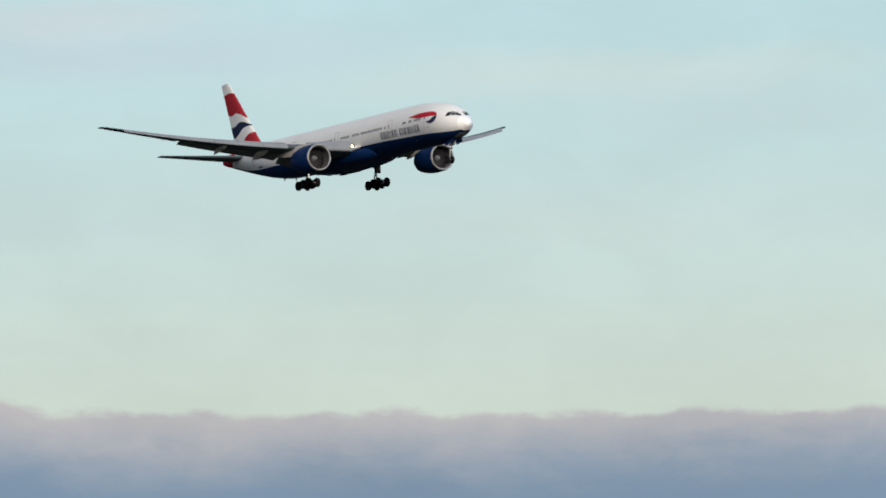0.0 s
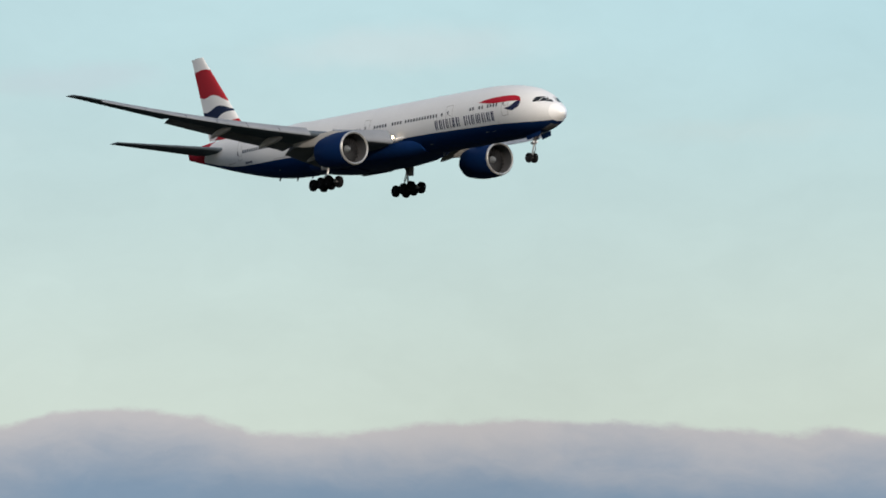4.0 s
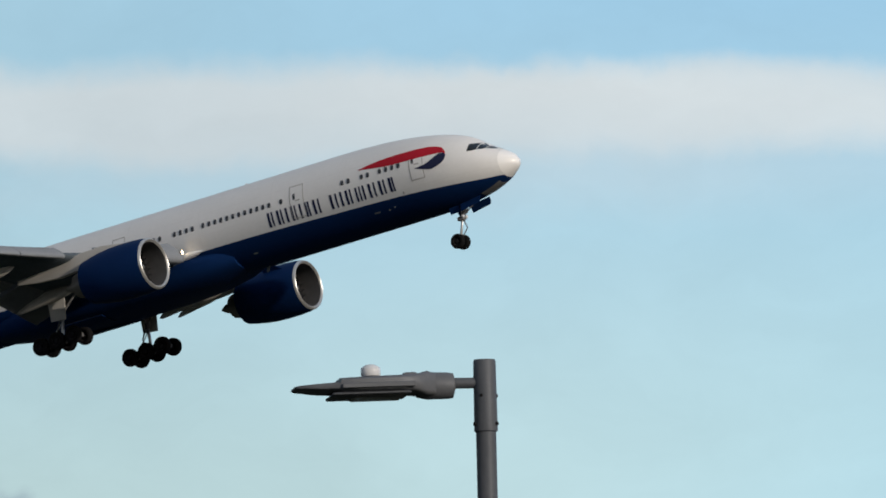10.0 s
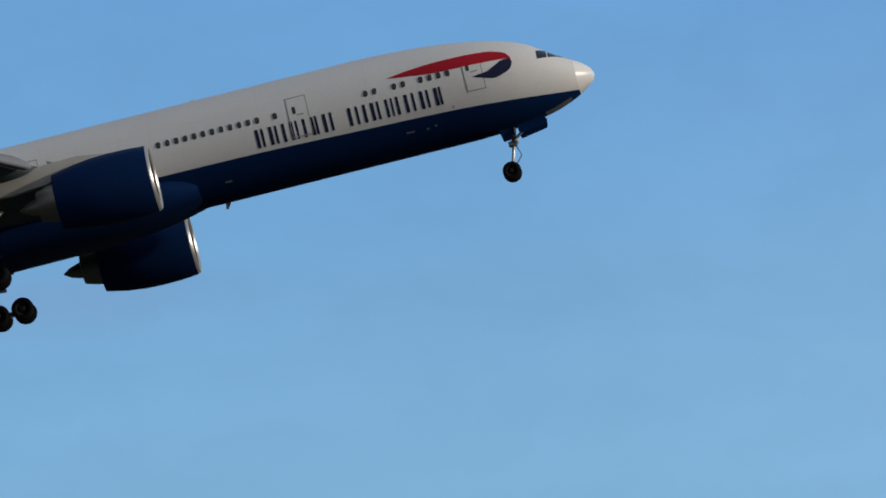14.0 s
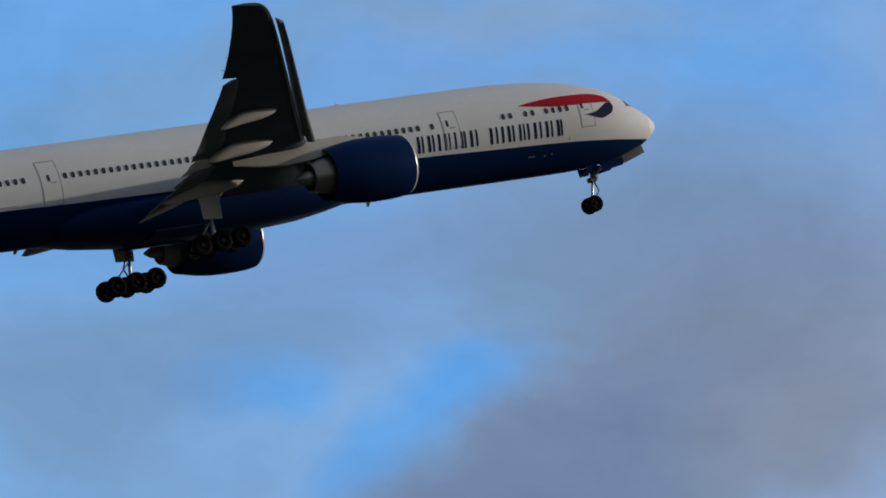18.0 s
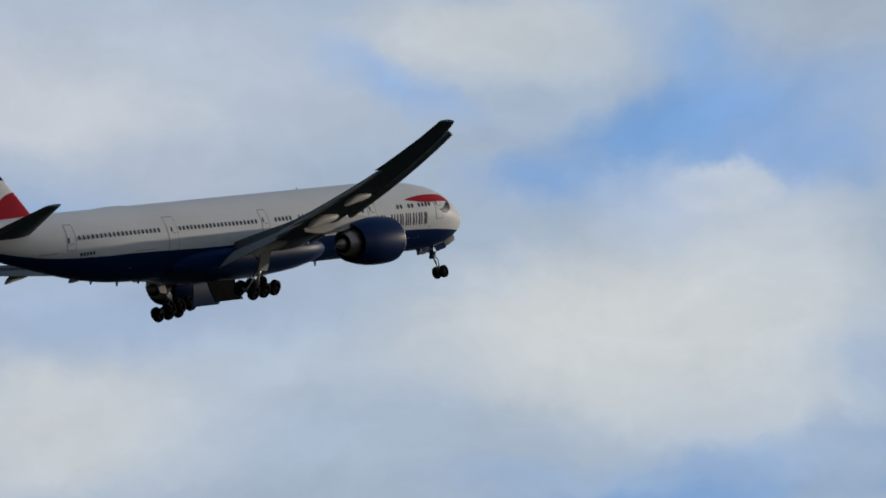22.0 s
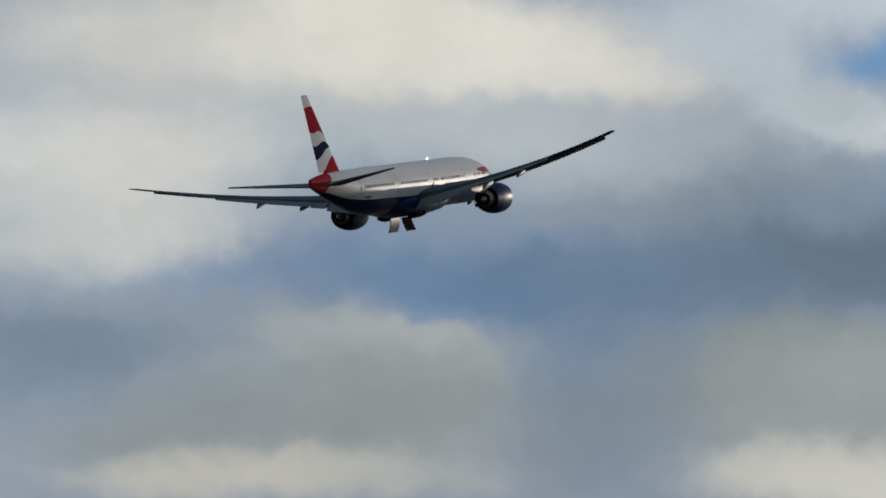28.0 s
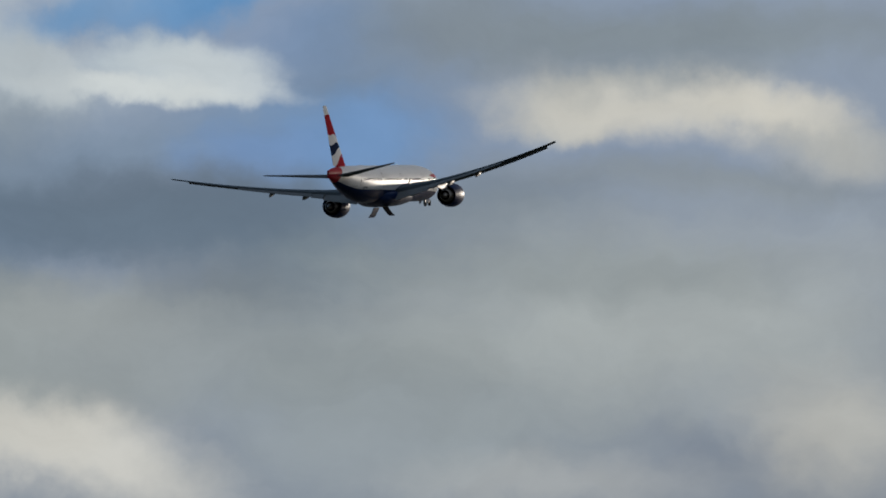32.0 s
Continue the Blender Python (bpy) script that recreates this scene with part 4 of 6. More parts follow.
def part(name, shape, mat, parent, label="", at=None, smooth=40):
    """One mesh object under a thing or a part. shape: (verts, faces), or a mesh to share."""
    me = mesh(name, *shape, mat, smooth) if isinstance(shape, tuple) else shape
    ob = new(name, me)
    ob.parent = parent
    if at is not None:
        ob.matrix_basis = at
    if label:
        ob["label"] = label
    return ob


def join(*shapes):
    verts, faces = [], []
    for v, f in shapes:
        n = len(verts)
        verts += [tuple(q) for q in v]
        faces += [tuple(i + n for i in g) for g in f]
    return verts, faces


def moved(shape, m):
    return [m @ Vector(v) for v in shape[0]], shape[1]


def loft(rings, caps=True, closed=True):
    """Skin over rings of equal count."""
    n = len(rings[0])
    verts = [p for r in rings for p in r]
    faces = []
    for i in range(len(rings) - 1):
        for j in range(n if closed else n - 1):
            a, b = i * n + j, i * n + (j + 1) % n
            faces.append((a, b, b + n, a + n))
    if caps:
        faces.append(tuple(range(n)))
        faces.append(tuple(range((len(rings) - 1) * n, len(rings) * n)))
    return verts, faces


def lathe(profile, n=48, axis="x", caps=True):
    """Turn (along, radius) round the x axis (aft is -x), or z."""
    rings = []
    for a, r in profile:
        ring = []
        for j in range(n):
            w = 2 * math.pi * j / n
            c, d = r * math.cos(w), r * math.sin(w)
            ring.append((a, c, d) if axis == "x" else (c, d, a) if axis == "z" else (c, a, d))
        rings.append(ring)
    return loft(rings, caps)


def tube(a, b, r0, r1=None, n=14):
    a, b = Vector(a), Vector(b)
    r1 = r0 if r1 is None else r1
    q = (b - a).to_track_quat("Z", "Y").to_matrix()
    rings = []
    for p, r in ((a, r0 * 0.9), (a.lerp(b, 0.01), r0), (a.lerp(b, 0.99), r1), (b, r1 * 0.9)):
        rings.append([p + q @ Vector((r * math.cos(2 * math.pi * j / n), r * math.sin(2 * math.pi * j / n), 0)) for j in range(n)])
    return loft(rings)


def slab(corners, thick, way=None):
    """A plate from its corners, thickened along its normal."""
    c = [Vector(p) for p in corners]
    nrm = way or (c[1] - c[0]).cross(c[2] - c[0]).normalized()
    h = Vector(nrm) * thick / 2
    return loft([[p - h for p in c], [p + h for p in c]])


def block(x0, x1, y0, y1, z0, z1, bev=0.02):
    """A box with bevelled edges."""
    bx, by, bz = (min(bev, abs(b - a) * 0.45) for a, b in ((x0, x1), (y0, y1), (z0, z1)))
    rings = []
    for z, i in ((z0, 1), (z0 + bz, 0), (z1 - bz, 0), (z1, 1)):
        ax, ay = bx * i, by * i
        X0, X1, Y0, Y1 = x0 + ax, x1 - ax, y0 + ay, y1 - ay
        rings.append([(X0 + bx, Y0, z), (X1 - bx, Y0, z), (X1, Y0 + by, z), (X1, Y1 - by, z), (X1 - bx, Y1, z), (X0 + bx, Y1, z), (X0, Y1 - by, z), (X0, Y0 + by, z)])
    return loft(rings)


def smooth_table(table):
    """A monotone curve through the points of a table."""
    a = np.array(table, float)
    xs, ys = a[:, 0], a[:, 1]
    d = np.diff(ys) / np.diff(xs)
    m = np.zeros(len(xs))
    for i in range(1, len(xs) - 1):
        m[i] = 2 * d[i - 1] * d[i] / (d[i - 1] + d[i]) if d[i - 1] * d[i] > 0 else 0
    m[0], m[-1] = d[0], d[-1]

    def value(x):
        x = min(max(x, xs[0]), xs[-1])
        i = min(int(np.searchsorted(xs, x, "right")) - 1, len(xs) - 2)
        h = xs[i + 1] - xs[i]
        t = (x - xs[i]) / h
        return float((2 * t**3 - 3 * t * t + 1) * ys[i] + (t**3 - 2 * t * t + t) * h * m[i] + (3 * t * t - 2 * t**3) * ys[i + 1] + (t**3 - t * t) * h * m[i + 1])

    return value


# ---- the ground ----
def make_ground():
    n = 64
    verts = [(0, 0, 0)] + [(r * math.cos(2 * math.pi * j / n), r * math.sin(2 * math.pi * j / n), 0) for r in (60, 600, 40000) for j in range(n)]
    faces = [(0, 1 + j, 1 + (j + 1) % n) for j in range(n)]
    for i in range(2):
        for j in range(n):
            a, b = 1 + i * n + j, 1 + i * n + (j + 1) % n
            faces.append((a, b, b + n, a + n))
    g = new("ground", mesh("ground", verts, faces, ground_material(), 0))
    tagged(g, "wide flat airfield of rough short grass", "ground", kind="structure")


make_ground()

# ---- the airliner: x forward from the nose, y to port, z up, round the body's axis; s counts metres aft of the nose ----
TOP = smooth_table([(0, -1), (.12, -.7), (.35, -.42), (.8, -.08), (1.3, .2), (2, .62), (2.7, 1.1), (3.5, 1.62), (4.6, 2.06), (6, 2.42), (8, 2.76), (10, 2.96), (12, 3.07), (14, 3.1), (58, 3.1), (64, 3.02), (68, 2.85), (72.6, 2.4)])
BOT = smooth_table([(0, -1), (.12, -1.28), (.35, -1.5), (.8, -1.8), (1.5, -2.15), (3, -2.62), (5, -2.94), (7, -3.08), (9, -3.1), (47, -3.1), (51, -2.98), (55, -2.55), (60, -1.65), (64, -.8), (68, .15), (71, .85), (72.6, 1.25)])
WID = smooth_table([(0, 0), (.12, .35), (.35, .64), (.8, 1.05), (1.5, 1.55), (3, 2.25), (5, 2.8), (7, 3.04), (9, 3.1), (46, 3.1), (52, 2.97), (56, 2.7), (60, 2.25), (64, 1.68), (68, 1.05), (71, .55), (72.6, .2)])
MID_Z = smooth_table([(0, -1), (1.5, -.85), (3, -.6), (5, -.28), (8, -.03), (10, 0), (47, 0), (52, .08), (56, .35), (60, .8), (64, 1.2), (68, 1.55), (72.6, 1.83)])


def body_ring(s, n=72):
    zc, ring = MID_Z(s), []
    for j in range(n):
        w = 2 * math.pi * j / n
        c = math.cos(w)
        ring.append((-s, WID(s) * math.sin(w), zc + c * ((TOP(s) - zc) if c > 0 else (zc - BOT(s)))))
    return ring


def skin(s, z, side, off=0.0):
    """The point of the body's skin at s and z, lifted by off."""
    def raw(s, z):
        zc = MID_Z(s)
        h = (TOP(s) - zc) if z > zc else (zc - BOT(s))
        q = max(0.0, 1 - ((z - zc) / h) ** 2)
        return Vector((-s, side * WID(s) * math.sqrt(q), z))
    p = raw(s, z)
    a, b = raw(s + 0.05, z) - p, raw(s, z + 0.03) - raw(s, z - 0.03)
    n = a.cross(b).normalized()
    if n.y * side < 0:
        n = -n
    return p + n * off


def decal(s0, s1, low, high, side, off=0.012, thick=0.02, n=8, m=4):
    """A thin piece that lies on the skin between two curves low(s), high(s)."""
    grid = []
    for i in range(n + 1):
        s = s0 + (s1 - s0) * i / n
        a, b = (low(s) if callable(low) else low), (high(s) if callable(high) else high)
        grid.append([(s, a + (b - a) * j / m) for j in range(m + 1)])
    out = [[skin(s, z, side, off) for s, z in row] for row in grid]
    inn = [[skin(s, z, side, off - thick) for s, z in row] for row in grid]
    verts = [p for r in out for p in r] + [p for r in inn for p in r]
    w, h = m + 1, (n + 1) * (m + 1)
    faces = []
    for i in range(n):
        for j in range(m):
            a = i * w + j
            faces.append((a, a + 1, a + w + 1, a + w))
            faces.append((h + a, h + a + w, h + a + w + 1, h + a + 1))
    for i in range(n):
        for j in (0, m):
            a = i * w + j
            faces.append((a, a + w, a + w + h, a + h))
    for j in range(m):
        for i in (0, n):
            a = i * w + j
            faces.append((a, a + 1, a + 1 + h, a + h))
    return verts, faces


def oval(rx, rz, depth, n=16):
    """A rounded pane facing -y, round its own centre."""
    rings = []
    for y, k in ((depth, 1.0), (-0.3 * depth, 1.0), (-depth, 0.86)):
        ring = []
        for j in range(n):
            w = 2 * math.pi * j / n
            c, d = math.cos(w), math.sin(w)
            ring.append((rx * k * math.copysign(abs(c) ** 0.7, c), y, rz * k * math.copysign(abs(d) ** 0.7, d)))
        rings.append(ring)
    return loft(rings)


# --- wing planform: leading edge, trailing edge, height, thickness by distance from the centre line
LE = smooth_table([(0, 25.4), (3.1, 27.4), (8.9, 31.15), (16, 35.7), (23, 40.05), (29.2, 43.95), (31, 45.15), (32, 45.95), (32.5, 46.55), (32.6, 46.8)])
TE = smooth_table([(0, 41.2), (3.1, 41.0), (9.6, 40.5), (11, 40.7), (16, 42.2), (23, 44.4), (29.2, 46.9), (31.5, 48.0), (32.6, 48.6)])
THICK = smooth_table([(0, .145), (3.1, .14), (9.6, .115), (16, .105), (32.5, .085)])


def wing_z(y):
    d = max(0.0, y - 3.1)
    return -1.55 + 0.105 * d + 0.0027 * d * d


def foil(u):
    """Half thickness (for a thickness of 1) and camber at chord fraction u."""
    t = 5 * (0.2969 * math.sqrt(u) - 0.126 * u - 0.3516 * u * u + 0.2843 * u**3 - 0.1036 * u**4)
    return t, 0.02 * math.sin(math.pi * u)


def wing_ring(y, side, u0=0.0, u1=1.0, n=14):
    """The section at y between two chord fractions; upper side from back to front, lower side back again."""
    c, z0 = TE(y) - LE(y), wing_z(y)
    twist = 0.055 * (1 - y / 16)
    ring = []
    us = [u0 + (u1 - u0) * (1 - math.cos(math.pi * i / n)) / 2 for i in range(n + 1)]
    for sign, seq in ((1, us[::-1]), (-1, us[1:] if u0 == 0 else us)):
        for u in seq:
            t, k = foil(u)
            z = z0 + c * (k + sign * max(t, 0.05) * THICK(y)) - c * (u - 0.35) * twist
            ring.append((-(LE(y) + u * c), side * y, z))
    return ring


def wing_shape(side):
    ys_in = [1.5, 3.1, 5, 7, 8.6, 9.8, 10.6]
    ys_mid = [10.6, 12, 14, 16, 18, 20, 22.6]
    ys_out = [22.6, 24, 26, 28, 29.2, 29.9, 30.6, 31.3, 31.9, 32.3, 32.5]
    return join(loft([wing_ring(y, side, 0, 0.74) for y in ys_in]), loft([wing_ring(y, side, 0, 0.76) for y in ys_mid]), loft([wing_ring(y, side) for y in ys_out]))


def slat_shape(y0, y1, side):
    """A leading-edge slat let out forward and down."""
    rings = []
    for i in range(6):
        y = y0 + (y1 - y0) * i / 5
        c = TE(y) - LE(y)
        w = 0.10 + 0.35 / c
        top, bottom = [], []
        us = [w * (1 - math.cos(math.pi * j / 9)) / 2 for j in range(10)]
        nose = Vector((-LE(y), side * y, wing_z(y)))
        for u in us[::-1]:
            t, k = foil(u)
            top.append((u * c, c * (k + t * THICK(y)) + c * 0.35 * 0.055 * (1 - y / 16)))
        for u in us[1:5]:
            t, k = foil(u)
            bottom.append((u * c, c * (k - t * THICK(y)) + c * 0.35 * 0.055 * (1 - y / 16)))
        u, v = us[4] * c, bottom[-1][1]
        bottom.append((u + 0.12, v + 0.10))
        bottom.append((us[8] * c, top[1][1] - 0.07))
        a = radians(24)
        ring = []
        for x, z in top + bottom:
            x2, z2 = x * math.cos(a) - z * math.sin(a), x * math.sin(a) + z * math.cos(a)
            ring.append((nose.x - (x2 - 0.72), nose.y, nose.z + z2 - 0.34))
        rings.append(ring)
    return loft(rings)


def flap_shape(y0, y1, side, u0, stretch, angle, drop, back, n=5):
    """A trailing-edge flap, let down by an angle round its own front edge."""
    rings = []
    for i in range(n + 1):
        y = y0 + (y1 - y0) * i / n
        c = TE(y) - LE(y)
        ch = c * (1 - u0) * stretch
        x0, z0 = LE(y) + u0 * c + back, wing_z(y) - c * (u0 - 0.35) * 0.055 * (1 - y / 16) - drop
        a = radians(angle)
        ring = []
        us = [(1 - math.cos(math.pi * j / 8)) / 2 for j in range(9)]
        for sign, seq in ((1, us[::-1]), (-1, us[1:])):
            for u in seq:
                t, k = foil(u)
                x, z = u * ch, ch * (0.03 * math.sin(math.pi * u) + sign * max(t, 0.06) * 0.16)
                ring.append((-(x0 + x * math.cos(a) + z * math.sin(a)), side * y, z0 + z * math.cos(a) - x * math.sin(a)))
        rings.append(ring)
    return loft(rings)


def pod(s0, s1, y, z0, z1, w, h, tail_drop=0.0, n=14, m=16):
    """A slim boat-shaped fairing from s0 to s1."""
    rings = []
    for i in range(m + 1):
        u = i / m
        k = max(0.02, (4 * u * (1 - u)) ** 0.6)
        s, zc = s0 + (s1 - s0) * u, z0 + (z1 - z0) * u - tail_drop * max(0.0, u - 0.45) ** 2 * 3.3
        rings.append([(-s, y + w * k * math.sin(2 * math.pi * j / n), zc + h * k * math.cos(2 * math.pi * j / n)) for j in range(n)])
    return loft(rings)


def tail_surface(root, tip, thick, u0, u1, upright=False, n=10, spans=6):
    """A tapered surface. root, tip: (leading edge s, trailing edge s, y, z)."""
    rings = []
    for i in range(spans + 1):
        v = i / spans
        le, te, y, z = (a + (b - a) * v for a, b in zip(root, tip))
        c = te - le
        us = [u0 + (u1 - u0) * (1 - math.cos(math.pi * j / n)) / 2 for j in range(n + 1)]
        ring = []
        for sign, seq in ((1, us[::-1]), (-1, us[1:] if u0 == 0 else us)):
            for u in seq:
                d = sign * max(foil(u)[0], 0.03) * thick * c
                ring.append((-(le + u * c), y + d, z) if upright else (-(le + u * c), y, z + d))
        rings.append(ring)
    return loft(rings)


def make_body(plane):
    stations = [0.02, 0.06, 0.12, 0.2, 0.35, 0.55, 0.8, 1.05]
    part("radome", loft([body_ring(s) for s in stations]), RADOME, plane, "glossy white nose cone")
    stations = [1.05, 1.3, 1.6, 2, 2.4, 2.8, 3.2, 3.7, 4.2, 4.8, 5.5, 6.2, 7, 8, 9, 10] + list(range(12, 46, 2)) + list(range(46, 73)) + [72.3, 72.6]
    fus = part("fuselage", loft([body_ring(s) for s in stations]), FUSELAGE_PAINT, plane, "white fuselage with navy belly and red tail end")
    # wing-to-body fairing under the belly
    rings = []
    for s, w, low in ((23.6, 2.2, -3.02), (25, 2.85, -3.3), (27, 3.3, -3.6), (30, 3.45, -3.8), (36, 3.45, -3.85), (40, 3.35, -3.75), (43, 2.9, -3.45), (45.5, 2.1, -3.05)):
        ring = []
        for j in range(32):
            t = 2 * math.pi * j / 32
            c, d = math.sin(t), math.cos(t)
            ring.append((-s, w * math.copysign(abs(c) ** 0.75, c), -2.05 + (d * 0.9 if d > 0 else (low + 2.05) * abs(d) ** 0.75)))
        rings.append(ring)
    part("belly_fairing", loft(rings), NAVY_PAINT, plane, "navy bulge under the wing roots")
    # tail-cone exhaust
    part("auxiliary_exhaust", lathe([(-72.45, 0.17), (-72.75, 0.15), (-72.72, 0.11), (-72.5, 0.1)], 20), HOT_METAL, plane, at=pose(0, 0, 1.83))
    # aerials, drains and the flat dome on the crown
    for s, z, h in ((22.6, 1, 0.22), (22.0, -1, 0.45), (50.5, -1, 0.4), (54.0, -1, 0.35), (47.5, -1, 0.3)):
        base = (TOP(s) - 0.05) if z > 0 else (BOT(s) + 0.05)
        c = [(-s, -0.03, base), (-s - 0.36, -0.03, base), (-s - 0.42, -0.03, base + z * h), (-s - 0.26, -0.03, base + z * h)]
        part("blade_antenna", slab([Vector(p) + Vector((0, 0.03, 0)) for p in c], 0.05), WHITE if z > 0 else FLAP_GREY, plane)
    rings = [[(-s, w * math.cos(math.pi * j / 12), 3.0 + h * math.sin(math.pi * j / 12)) for j in range(13)] for s, w, h in ((47.5, 0.1, 0.1), (48, 0.4, 0.15), (48.8, 0.5, 0.2), (50.4, 0.5, 0.2), (51.6, 0.4, 0.15), (52.4, 0.1, 0.1))]
    part("crown_dome", loft(rings), WHITE, plane, "flat white aerial dome on the crown")
    for side in (-1, 1):
        # flight-deck panes
        for s0, s1, lo, hi in ((2.42, 2.98, lambda s: 0.24 + (2.98 - s) * 0.05, lambda s: 0.86 - (s - 2.42) * 0.05), (1.92, 2.37, lambda s: 0.27, lambda s: min(TOP(s) - 0.03, 0.50 + (s - 1.92) * 0.85)),):
            part("cockpit_pane", decal(s0, s1, lo, hi, side, 0.01, 0.03, 5, 4), GLASS, plane, "dark glossy cockpit window")
        part("cockpit_pane", decal(1.36, 1.88, lambda s: 0.27 - (1.88 - s) * 0.18, lambda s: TOP(s) - 0.02, side, 0.012, 0.03, 8, 6), GLASS, plane, "dark glossy cockpit window")
        # cabin windows in one row
        pane = mesh("cabin_window", *oval(0.135, 0.195, 0.03), PANE)
        rows = [8.14 + 0.525 * i for i in range(4)] + [10.75, 11.28, 12.44, 12.97, 18.31] + [19.36 + 0.53 * i for i in range(12)] + [26.14 + 0.53 * i for i in range(4)]
        rows += [29.05 + 0.53 * i for i in range(5)] + [34.06 + 0.542 * i for i in range(21)] + [47.84 + 0.538 * i for i in range(20)]
        for s in rows:
            p = skin(s, 0.45 + max(0.0, s - 34) * 0.008, side, 0.004)
            part("cabin_window", pane, PANE, plane, at=Matrix.Translation(p) @ pose(0, 0, 0, 9 * side, 0, 0 if side < 0 else 180))
        # doors with seams all round and a small pane
        for s0, s1, top, low in ((6.16, 7.28, 1.13, -0.9), (16.37, 17.57, 1.33, -1.05), (32.2, 33.3, 1.45, -0.8), (45.3, 46.7, 1.65, -1.2), (58.5, 59.5, 1.85, -0.3)):
            door = part("cabin_door", decal(s0 + 0.06, s1 - 0.06, low + 0.06, top - 0.06, side, 0.012, 0.03, 4, 10), FUSELAGE_PAINT, plane)
            for a, b, lo, hi in ((s0, s0 + 0.05, low, top), (s1 - 0.05, s1, low, top), (s0, s1, top - 0.05, top), (s0, s1, low, low + 0.05)):
                part("door_seam", decal(a, b, lo, hi, side, 0.016, 0.03, 4, 8), SEAM, door)
            part("door_pane", decal(s0 + 0.72, s0 + 0.92, 0.3, 0.72, side, 0.018, 0.02, 2, 3), PANE, door)
            part("door_handle", decal(s0 + 0.3, s0 + 0.7, 0.16, 0.24, side, 0.022, 0.02, 2, 1), SEAM, door)
        # cargo doors in the navy belly and small hatches
        for s0, s1, lo, hi in ((10.75, 11.25, -2.24, -2.16), (9.4, 9.55, -2.22, -2.14), (9.9, 10.05, -2.28, -2.2), (21.6, 22.0, -2.42, -2.34), (51.2, 51.5, -2.2, -2.12)):
            part("belly_placard", decal(s0, s1, lo, hi, side, 0.014, 0.02, 2, 1), FLAP_GREY, plane)
        for s0, s1, lo, hi in ((48.5, 51.3, -0.95, -0.9), (60.5, 62.5, -0.4, -0.34), (8.2, 8.3, -1.55, -1.4), (29.0, 31.2, -1.15, -1.08)):
            part("hatch_line", decal(s0, s1, lo, hi, side, 0.014, 0.02, 4, 1), SEAM, plane)
        # airline marking: plain upright bars where the letters stand
        widths = (0.62, 0.62, 0.24, 0.6, 0.24, 0.56, 0.7, 0.42, 0.74, 0.24, 0.64, 0.98, 0.72, 0.66, 0.56)
        gap = (11.06 - sum(widths)) / (len(widths) - 1)
        s = 19.72
        for i, w in enumerate(widths):
            k = (19.72 - s) / 11.06
            low, high = -1.12 - 0.1 * k, -0.08 - 0.14 * k
            if i == 7:
                bars = ()
            elif w < 0.3:
                bars = ((0.02, 0.2),)
            elif w > 0.9:
                bars = ((0.1, 0.26), (0.42, 0.54), (0.72, 0.88))
            else:
                bars = ((0.06, 0.26), (w - 0.22, w - 0.08))
            for a, b in bars:
                part("marking_bar", decal(s - b, s - a, low, high, side, 0.013, 0.02, 2, 5), MARKING, plane)
            s -= w + gap
        for i in range(5):
            part("register_bar", decal(56.3 + 0.36 * i, 56.52 + 0.36 * i, -0.82, -0.56, side, 0.013, 0.02, 2, 1), MARKING, plane)
        # two-coloured swoosh by the forward door
        up = smooth_table([(4.4, 0.42), (4.52, 0.77), (5.0, 1.07), (5.78, 1.25), (7.27, 1.31), (8.62, 1.30), (10.35, 1.19), (11.57, 1.02)])
        dn = smooth_table([(4.4, 0.40), (4.7, 0.58), (5.36, 0.60), (6.02, 0.61), (7.35, 0.62), (8.72, 0.65), (10.4, 0.84), (11.57, 1.01)])
        part("swoosh_red", decal(4.45, 11.57, dn, up, side, 0.024, 0.03, 30, 4), RED_PAINT, plane, "red swoosh emblem")
        up = smooth_table([(4.4, 0.32), (4.58, 0.54), (4.85, 0.54), (5.41, 0.28), (5.96, 0.02), (6.82, -0.10)])
        dn = smooth_table([(4.4, 0.30), (4.57, -0.06), (5.03, -0.30), (5.56, -0.44), (5.96, -0.36), (6.82, -0.12)])
        part("swoosh_navy", decal(4.42, 6.82, dn, up, side, 0.026, 0.03, 20, 4), MARKING, plane, "navy lower half of the swoosh emblem")


def make_tail(plane):
    root, tip = (60.3, 68.4, 0, 2.75), (69.75, 72.1, 0, 12.92)
    part("fin", tail_surface(root, tip, 0.10, 0, 0.70, True, spans=10), FIN_PAINT, plane, "fin with waving red, white and navy bands")
    part("rudder", tail_surface((60.58, 68.5, 0, 3.05), (69.69, 72.07, 0, 12.85), 0.098, 0.705, 1.0, True, spans=10), FIN_PAINT, plane)
    for side in (-1, 1):
        root, tip = (62.6, 69.7, side * 0.9, 1.45), (71.0, 73.0, side * 10.77, 2.55)
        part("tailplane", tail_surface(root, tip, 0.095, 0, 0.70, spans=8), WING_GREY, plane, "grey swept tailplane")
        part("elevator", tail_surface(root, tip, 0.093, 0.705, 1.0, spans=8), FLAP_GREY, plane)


MOVING = {}


